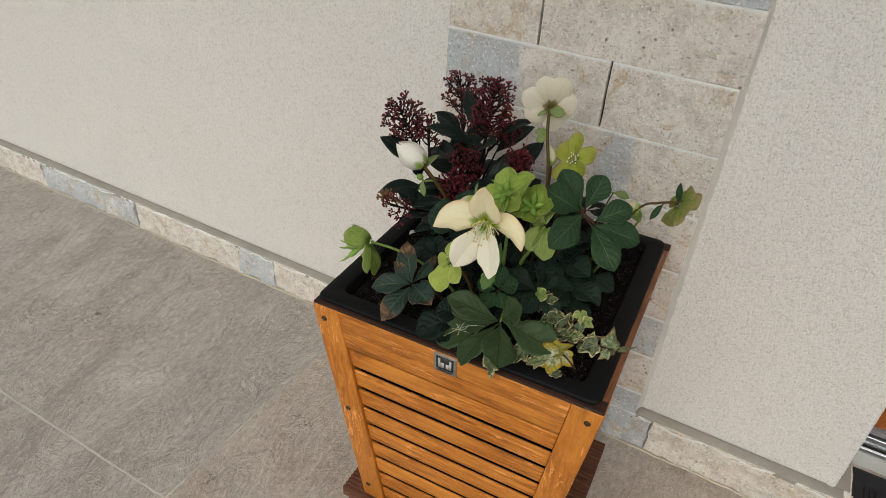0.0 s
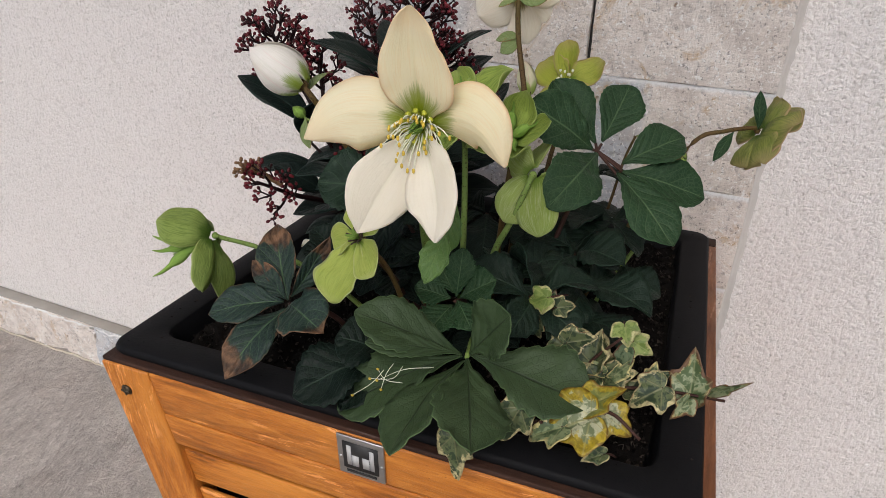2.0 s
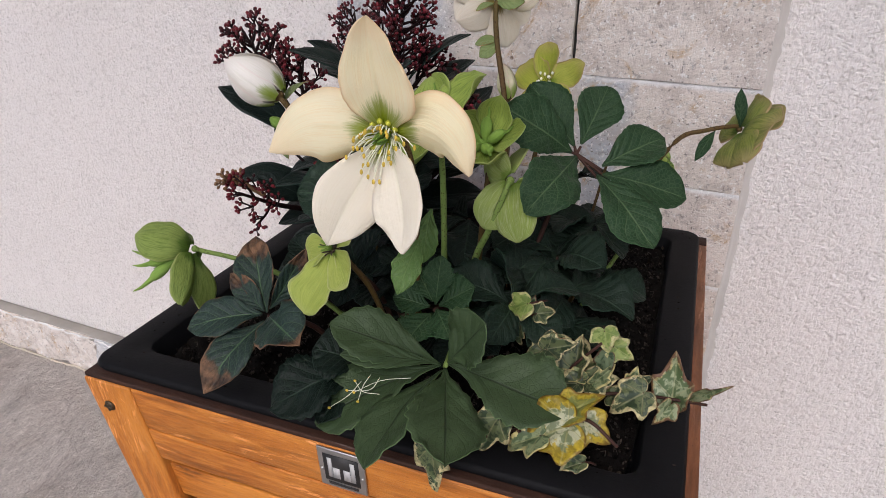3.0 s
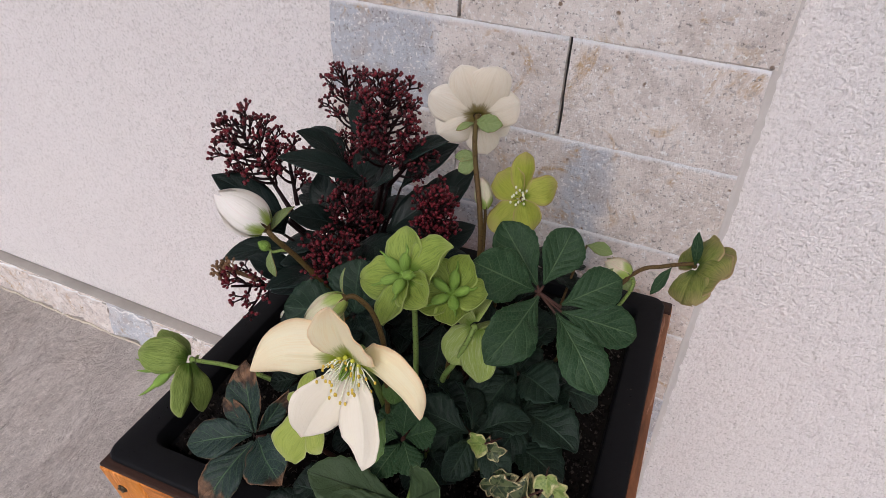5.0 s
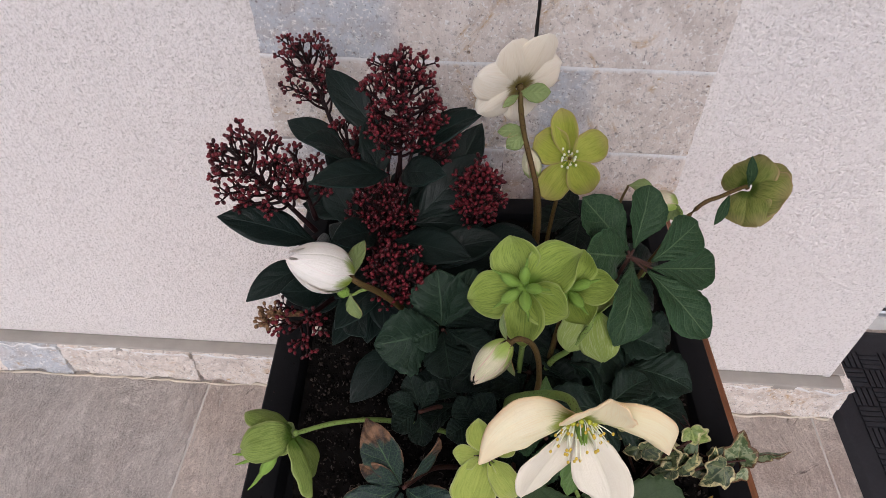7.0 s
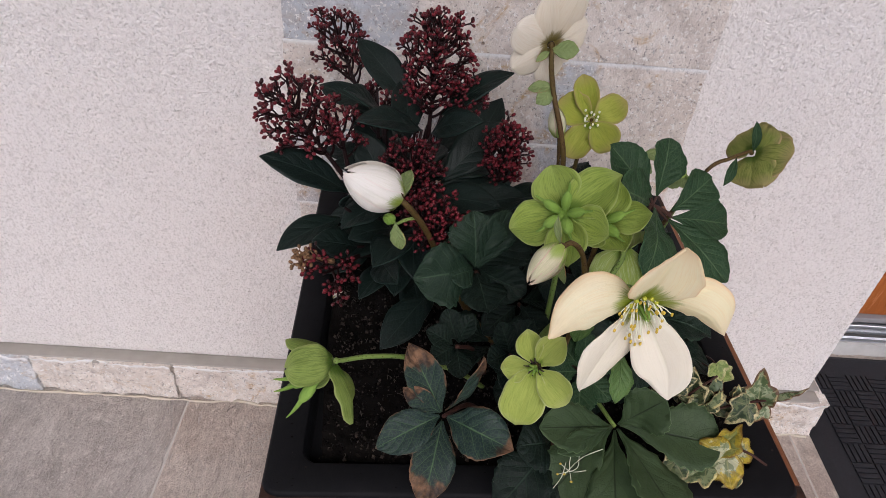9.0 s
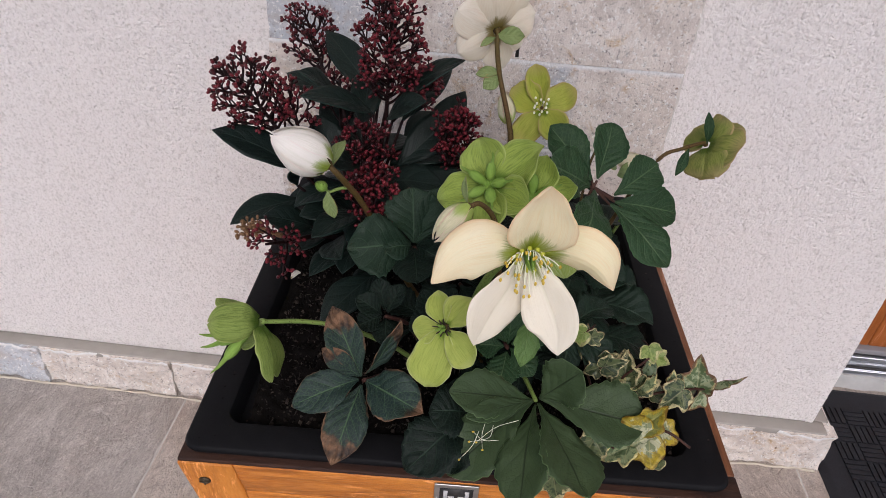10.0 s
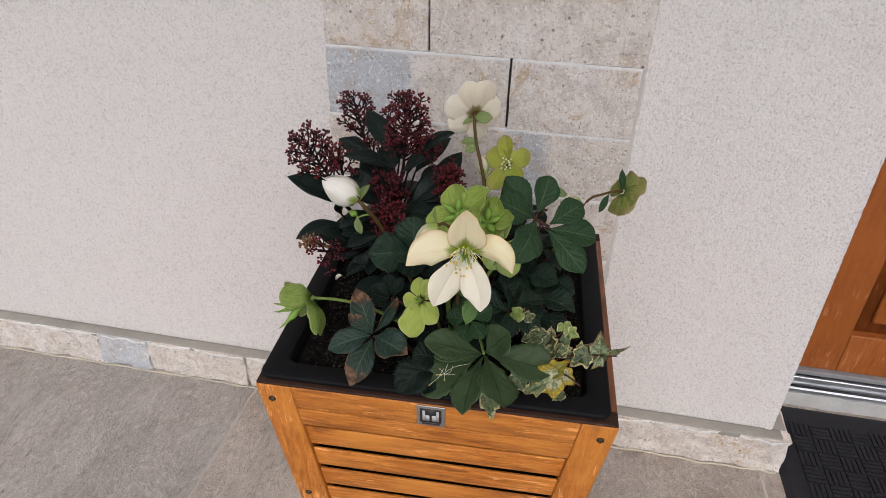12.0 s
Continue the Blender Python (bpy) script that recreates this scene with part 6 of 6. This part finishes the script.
# ---- the skimmia ----
skimmia = thing("skimmia_plant", pose(0.34, -0.16, 0.455), "skimmia with glossy near-black leaves and dark red bud clusters", "potted plant")
SB = V((0.34, -0.165, 0.458))
shoots = random.Random(3)
SHOOTS = [(0.300, -0.215, 0.570), (0.300, -0.105, 0.590), (0.362, -0.158, 0.600), (0.345, -0.185, 0.535), (0.420, -0.185, 0.565), (0.368, -0.245, 0.545), (0.300, -0.255, 0.525), (0.320, -0.150, 0.570)]
for q in SHOOTS:
    q = V(q)
    mid = (SB + q) / 2 + V((0, 0, 0.01))
    part("stem", tube([SB + V((shoots.uniform(-0.02, 0.02), shoots.uniform(-0.02, 0.02), -0.004)), mid, q], 0.0030, 0.0021, 8, 6, 0.1), BUD_STALK, skimmia)

BLADES = [
    ((0.304, -0.222, 0.572), (0.2445, -0.239, 0.613), 0.030), ((0.296, -0.206, 0.535), (0.2515, -0.253, 0.538), 0.026), ((0.357, -0.184, 0.610), (0.314, -0.236, 0.646), 0.024),
    ((0.352, -0.140, 0.600), (0.297, -0.098, 0.648), 0.028), ((0.325, -0.160, 0.605), (0.300, -0.190, 0.645), 0.024), ((0.322, -0.150, 0.600), (0.268, -0.130, 0.618), 0.024),
    ((0.372, -0.160, 0.612), (0.424, -0.160, 0.655), 0.026), ((0.365, -0.170, 0.600), (0.399, -0.215, 0.640), 0.024), ((0.376, -0.180, 0.560), (0.425, -0.140, 0.600), 0.034),
    ((0.395, -0.150, 0.545), (0.425, -0.105, 0.605), 0.034), ((0.360, -0.200, 0.555), (0.420, -0.235, 0.580), 0.030), ((0.385, -0.215, 0.555), (0.445, -0.205, 0.570), 0.032),
    ((0.420, -0.195, 0.555), (0.472, -0.215, 0.575), 0.030), ((0.355, -0.235, 0.545), (0.330, -0.290, 0.560), 0.026), ((0.350, -0.205, 0.570), (0.325, -0.245, 0.600), 0.026),
    ((0.330, -0.190, 0.560), (0.305, -0.175, 0.600), 0.028), ((0.370, -0.262, 0.505), (0.338, -0.312, 0.496), 0.028), ((0.310, -0.225, 0.520), (0.280, -0.250, 0.545), 0.026),
    ((0.335, -0.150, 0.560), (0.295, -0.120, 0.590), 0.030), ((0.345, -0.175, 0.590), (0.340, -0.120, 0.625), 0.028), ((0.405, -0.175, 0.535), (0.440, -0.130, 0.560), 0.030),
    ((0.300, -0.225, 0.560), (0.322, -0.255, 0.605), 0.024), ((0.355, -0.250, 0.530), (0.400, -0.250, 0.560), 0.028), ((0.330, -0.235, 0.515), (0.345, -0.275, 0.530), 0.026),
    ((0.375, -0.150, 0.590), (0.412, -0.115, 0.628), 0.028), ((0.390, -0.200, 0.520), (0.450, -0.180, 0.535), 0.032), ((0.320, -0.200, 0.500), (0.285, -0.235, 0.500), 0.026),
    ((0.345, -0.120, 0.540), (0.300, -0.075, 0.560), 0.030), ((0.370, -0.110, 0.540), (0.400, -0.065, 0.565), 0.030), ((0.385, -0.225, 0.525), (0.430, -0.245, 0.525), 0.028),
]
for k, (b, t, w) in enumerate(BLADES):
    d = (V(t) - V(b)).normalized()
    up = V((shoots.uniform(-0.25, 0.25), -0.45 + shoots.uniform(-0.2, 0.2), 0.85))
    part("leaf", blade(b, t, up, w, LANCE, 0.06, 0.22, 0.0, 0.0, 0.05, 0.05, shoots.uniform(-0.3, 0.3), 16, 8, 0.0009, k * 1.3), SKIM_LEAF, skimmia)
    part("stem", tube([SB.lerp(V(b), 0.45) + V((0, 0, 0.01)), V(b)], 0.0016, 0.0012, 6, 2), BUD_STALK, skimmia)


for k in range(34):
    a, h = k * 2.39996, shoots.uniform(0.475, 0.575)
    c0 = V((0.352 + 0.022 * math.cos(a), -0.185 + 0.030 * math.sin(a), h))
    out = V((math.cos(a), math.sin(a), shoots.uniform(-0.1, 0.55))).normalized()
    part("leaf", blade(c0, c0 + out * shoots.uniform(0.045, 0.062), (shoots.uniform(-0.2, 0.2), -0.35, 0.9), shoots.uniform(0.022, 0.030), LANCE, 0.06, 0.2, 0.0, 0.0, 0.08, 0.12, shoots.uniform(-0.3, 0.3), 14, 6, 0.0008, k * 2.1), SKIM_LEAF, skimmia)


BUD_MESH = shape("bud", *ball((0, 0, 0), 1.0, 4, 7, (1, 1, 1.35))[:2], BUD_SINGLE)


def panicle(root, crown, radii, count, label="", dry=False, seed=0, single=0):
    """A branching head of round buds: crown is the middle of its outline, radii its half sizes."""
    r = random.Random(seed)
    root, crown = V(root), V(crown)
    axis = (crown - root)
    up = axis.normalized()
    n, s, t = basis(up, (0.2, 1, 0.1))
    twigs, buds = [], []
    top = crown + up * radii[2] * 0.75
    twigs.append(tube([root, (root + crown) / 2, top], 0.0023, 0.0010, 7, 4, 0.15))
    boughs = 3 if dry else max(5, count // 26)
    for k in range(boughs):
        a = k * 2.39996 + r.uniform(-0.3, 0.3)
        h = -0.75 + 1.7 * (k + 0.5) / boughs
        ring = math.sqrt(max(0.03, 1 - min(1, abs(h)) ** 2))
        out = s * math.cos(a) + t * math.sin(a)
        tip = crown + out * radii[0] * ring * r.uniform(0.55, 0.82) + up * radii[2] * h * 0.85
        f = max(0.05, min(0.92, ((tip - root).dot(up) - 0.015) / max(0.01, (top - root).length)))
        start = root.lerp(top, f)
        mid = (start + tip) / 2 - up * 0.0025
        twigs.append(tube([start, mid, tip], 0.0013, 0.0008, 6, 3, 0.2))
        grow = (tip - mid).normalized()
        for j in range(4):
            b = j * 1.571 + r.uniform(-0.4, 0.4)
            _, e1, e2 = basis(grow, (0.3, 0.9, 0.2))
            aim = (grow * r.uniform(0.5, 1.0) + (e1 * math.cos(b) + e2 * math.sin(b)) * 0.8 + up * 0.35).normalized()
            node = tip.lerp(mid, r.uniform(0.0, 0.75))
            end = node + aim * r.uniform(0.0045, 0.0080)
            twigs.append(tube([node, end], 0.00075, 0.00060, 5, 1))
            for i in range(r.choice((3, 4, 4, 5))):
                c1 = i * 2.2 + r.uniform(-0.5, 0.5)
                _, g1, g2 = basis(aim, (0.5, 0.2, 0.8))
                d = (aim * r.uniform(0.3, 1.1) + (g1 * math.cos(c1) + g2 * math.sin(c1)) * 0.9 + up * 0.3).normalized()
                e = end + d * r.uniform(0.0022, 0.0040)
                twigs.append(tube([end, e], 0.00052, 0.00045, 4, 1))
                buds.append((e + d * 0.0008, r.uniform(0.00112, 0.00152), d.to_track_quat("Z", "Y").to_matrix()))
    r.shuffle(buds)
    head = part("flower_head", joined(*twigs), DRY if dry else BUD_STALK, skimmia, label)
    for e, size, turn in buds[:single]:
        ob = new("bud", BUD_MESH)
        ob.parent = head
        ob.matrix_basis = PLACE[head.name] @ Matrix.Translation(e) @ turn.to_4x4() @ Matrix.Scale(size, 4)
    rest = [ball(e, size, 4, 7, (1, 1, 1.35), turn) for e, size, turn in buds[single:]]
    if rest:
        part("bud_mass", joined(*rest), DRY if dry else BUD_RED, head, "dry brown buds" if dry else "dark red round buds", True, "stuff")
    return head


panicle((0.303, -0.213, 0.575), (0.267, -0.214, 0.630), (0.033, 0.033, 0.038), 700, "dark red bud cluster leaning over the rim", seed=1)
panicle((0.302, -0.205, 0.580), (0.294, -0.200, 0.618), (0.024, 0.024, 0.022), 230, "dark red bud cluster", seed=2)
panicle((0.300, -0.105, 0.590), (0.280, -0.080, 0.630), (0.029, 0.029, 0.036), 560, "dark red bud cluster near the wall", seed=3)
panicle((0.362, -0.162, 0.590), (0.365, -0.157, 0.653), (0.036, 0.036, 0.047), 1100, "tall dark red bud cluster", seed=4)
panicle((0.368, -0.162, 0.595), (0.393, -0.160, 0.628), (0.022, 0.022, 0.018), 200, "dark red bud cluster", seed=5)
panicle((0.345, -0.185, 0.535), (0.351, -0.198, 0.582), (0.032, 0.032, 0.028), 500, "dark red bud cluster among the leaves", seed=6)
panicle((0.422, -0.183, 0.560), (0.4255, -0.185, 0.594), (0.021, 0.021, 0.032), 640, "dense dome of dark red buds", seed=7, single=130)
panicle((0.368, -0.250, 0.545), (0.370, -0.258, 0.577), (0.026, 0.026, 0.026), 430, "dark red bud cluster", seed=8, single=110)
panicle((0.300, -0.255, 0.525), (0.296, -0.275, 0.537), (0.027, 0.027, 0.022), 190, "loose dark red bud cluster", seed=9, single=60)
panicle((0.296, -0.262, 0.535), (0.278, -0.276, 0.549), (0.008, 0.008, 0.008), 34, "dried brown bud cluster", True, seed=10)
panicle((0.320, -0.150, 0.570), (0.318, -0.140, 0.604), (0.024, 0.024, 0.022), 230, "dark red bud cluster in the shade", seed=11)

# ---- the ivy ----
ivy = thing("ivy_plant", pose(0.565, -0.34, 0.455), "trailing variegated ivy with cream, yellow and reddish leaves", "potted plant")


LOBES = ((0, 1.0), (20, 0.74), (36, 0.60), (58, 0.74), (80, 0.56), (105, 0.50), (135, 0.36), (160, 0.20), (180, 0.06))


def ivy_leaf(heart, tip, up, broad, material, curl=0.0, fold=0.25, seed=0):
    """A shallow-lobed blade from its heart to its tip: broad widens it, fold creases its midrib, curl bends it back."""
    heart, tip = V(heart), V(tip)
    a = tip - heart
    size = a.length
    a.normalize()
    n = V(up)
    n = (n - a * n.dot(a)).normalized()
    s = a.cross(n)
    rings, spokes = 6, 48
    top, low, uvs = [heart.copy()], [heart - n * 0.0005], [(0.0, 0.0)]
    for i in range(1, rings + 1):
        for k in range(spokes):
            w = -180 + 360 * k / spokes
            rad = size * curve_of(LOBES, abs(w)) * (1 + 0.10 * noise.noise(V((w * 0.04, size * 900 + seed, heart.x * 70))))
            q = rad * i / rings
            x, y = q * math.cos(radians(w)), q * math.sin(radians(w)) * broad
            f = abs(((w / 58 + 0.5) % 1) - 0.5) * 2
            h = fold * abs(y) + 0.10 * q * f - curl * (x * x + y * y) / size + 0.17 * size * noise.noise(V((x * 110 + seed * 3.1 + heart.x * 300, y * 110, heart.z * 200))) * i / rings
            pos = heart + a * x + s * y + n * h
            top.append(pos)
            low.append(pos - n * 0.0005)
            uvs.append((i / rings, w / 58))
    m = len(top)
    faces = []
    ix = lambda i, k: 1 + (i - 1) * spokes + k % spokes
    for k in range(spokes):
        faces += [(0, ix(1, k + 1), ix(1, k)), (m, m + ix(1, k), m + ix(1, k + 1))]
        for i in range(1, rings):
            f = (ix(i, k), ix(i, k + 1), ix(i + 1, k + 1), ix(i + 1, k))
            faces += [f, tuple(x + m for x in f[::-1])]
        faces.append((ix(rings, k), ix(rings, k + 1), m + ix(rings, k + 1), m + ix(rings, k)))
    ob = part("leaf", (top + low, faces, uvs + uvs), material, ivy)
    part("leaf_stalk", tube([heart, heart - a * 0.004 - n * 0.005, heart - a * 0.006 - n * 0.014], 0.0006, 0.0006, 5, 3), STALK_RED, ob)
    return ob


IVY = [
    # the three at the top of the shortest vine, and the pale ones behind
    ((0.531, -0.331, 0.529), (0.517, -0.330, 0.519), (-0.1, -0.85, 0.5), 1.1, IVY_LIME, 0.1, 0.2), ((0.537, -0.329, 0.523), (0.549, -0.325, 0.5255), (0, -0.8, 0.6), 1.15, IVY_PALE, 0.1, 0.3), ((0.533, -0.326, 0.523), (0.534, -0.325, 0.533), (0, -0.9, 0.3), 0.9, IVY_RED, 0.1, 0.4),
    ((0.528, -0.331, 0.513), (0.530, -0.334, 0.499), (-0.3, -0.8, 0.4), 0.8, IVY_PALE, 0.2, 0.4),
    ((0.548, -0.343, 0.510), (0.566, -0.340, 0.517), (0.0, -0.7, 0.7), 0.9, IVY_PALE, 0.0, 0.3), ((0.545, -0.340, 0.506), (0.532, -0.342, 0.500), (-0.2, -0.6, 0.75), 1.1, IVY_PALE, 0.2, 0.2),
    ((0.566, -0.338, 0.493), (0.564, -0.320, 0.513), (-0.2, -0.85, 0.35), 1.1, IVY_PALE, 0.0, 0.3), ((0.577, -0.334, 0.524), (0.582, -0.343, 0.515), (0.1, -0.9, 0.4), 1.35, IVY_LIME, 0.1, 0.15),
    ((0.583, -0.333, 0.515), (0.596, -0.333, 0.509), (0.2, -0.85, 0.45), 1.2, IVY_LIME, 0.0, 0.1), ((0.580, -0.336, 0.510), (0.576, -0.344, 0.497), (0.0, -0.95, 0.2), 0.8, IVY_RED, 0.1, 0.4),
    ((0.574, -0.346, 0.497), (0.592, -0.342, 0.503), (0.1, -0.7, 0.7), 0.9, IVY_PALE, 0.1, 0.3), ((0.568, -0.350, 0.497), (0.552, -0.353, 0.494), (0, -0.6, 0.8), 1.0, IVY_PALE, 0.2, 0.3),
    ((0.586, -0.345, 0.490), (0.600, -0.346, 0.494), (0.1, -0.6, 0.8), 1.0, IVY_PALE, 0.2, 0.2), ((0.598, -0.338, 0.497), (0.607, -0.333, 0.503), (0.1, -0.7, 0.7), 1.0, IVY_PALE, 0.1, 0.2),
    # along the vine over the edge
    ((0.618, -0.336, 0.493), (0.616, -0.323, 0.519), (-0.15, -0.85, 0.4), 0.85, IVY_SPECKLED, -0.1, 0.3), ((0.603, -0.348, 0.500), (0.586, -0.360, 0.490), (-0.1, -0.75, 0.65), 1.10, IVY_PALE, 0.2, 0.15),
    ((0.617, -0.345, 0.494), (0.611, -0.355, 0.484), (0.3, -0.75, 0.5), 0.85, IVY_SPECKLED, 0.3, 0.5), ((0.630, -0.334, 0.497), (0.650, -0.338, 0.514), (0.2, -0.6, 0.5), 0.26, IVY_SPECKLED, -0.15, 0.9),
    # the yellow ones at the front and those under them
    ((0.5730, -0.3925, 0.5020), (0.5490, -0.4025, 0.4885), (-0.05, -0.62, 0.78), 1.30, IVY_YELLOW, 0.12, 0.22), ((0.5795, -0.3890, 0.5035), (0.5970, -0.3930, 0.4975), (0.35, -0.70, 0.60), 1.25, IVY_YELLOW, 0.30, 0.22),
    ((0.5705, -0.3860, 0.5035), (0.5880, -0.3765, 0.5175), (-0.30, -0.75, 0.55), 0.80, IVY_MUSTARD, 0.25, 0.70), ((0.5600, -0.3980, 0.4955), (0.5410, -0.4030, 0.4845), (-0.45, -0.65, 0.55), 0.95, IVY_CREAM, 0.20, 0.35),
    ((0.5640, -0.3420, 0.4990), (0.5645, -0.3290, 0.5185), (-0.25, -0.80, 0.45), 0.95, IVY_PALE, 0.05, 0.45), ((0.5470, -0.3380, 0.5085), (0.5615, -0.3320, 0.5150), (-0.1, -0.75, 0.6), 0.95, IVY_PALE, 0.05, 0.35),
    ((0.5770, -0.3460, 0.4985), (0.5880, -0.3370, 0.5095), (0.25, -0.75, 0.5), 0.55, IVY_CREAM, 0.1, 0.6), ((0.5690, -0.3460, 0.4975), (0.5530, -0.3450, 0.5000), (-0.2, -0.5, 0.85), 0.60, IVY_CREAM, 0.1, 0.5),
    ((0.5955, -0.3430, 0.5000), (0.5980, -0.3360, 0.5105), (0.2, -0.8, 0.5), 0.80, IVY_CREAM, 0.1, 0.4),
    ((0.538, -0.398, 0.500), (0.530, -0.408, 0.480), (0, -0.8, 0.5), 1.0, IVY_PALE, 0.2, 0.2),
    ((0.5824, -0.4000, 0.4880), (0.5710, -0.4055, 0.4830), (0.0, -0.6, 0.8), 0.75, IVY_PALE, 0.2, 0.4), ((0.512, -0.424, 0.493), (0.519, -0.432, 0.467), (-0.1, -0.9, 0.2), 0.8, IVY_PALE, 0.1, 0.2),
]
for k, row in enumerate(IVY):
    h, t = V(row[0]), V(row[1])
    ivy_leaf(h, h.lerp(t, 0.88), row[2], row[3] * 0.84, *row[4:6], row[6] * 1.5, seed=k)
for line in ([(0.555, -0.34, 0.455), (0.575, -0.350, 0.490), (0.602, -0.342, 0.494), (0.636, -0.336, 0.494)], [(0.555, -0.34, 0.455), (0.560, -0.342, 0.495), (0.577, -0.340, 0.520)], [(0.555, -0.34, 0.455), (0.567, -0.375, 0.490), (0.582, -0.392, 0.508), (0.598, -0.398, 0.502)],
             [(0.555, -0.34, 0.455), (0.540, -0.328, 0.49), (0.528, -0.325, 0.522)], [(0.555, -0.345, 0.455), (0.54, -0.39, 0.485), (0.518, -0.418, 0.487)], [(0.555, -0.345, 0.455), (0.55, -0.385, 0.485), (0.550, -0.402, 0.498)]):
    part("vine", tube(line, 0.0012, 0.0008, 6, 6), STALK_RED, ivy, "thin reddish vine")

# A dry scrap of petal on the soil.
lone("fallen_petal", blade((0.289, -0.232, 0.4665), (0.297, -0.227, 0.4700), (0, -0.3, 1), 0.006, ROUND, 0.1, 0.3, 0.4, 0, 0.4, 0, 0.5, 8, 6, 0.0005, 3.0), PETAL_BACK, "curled dry cream petal lying on the soil", "plant litter")
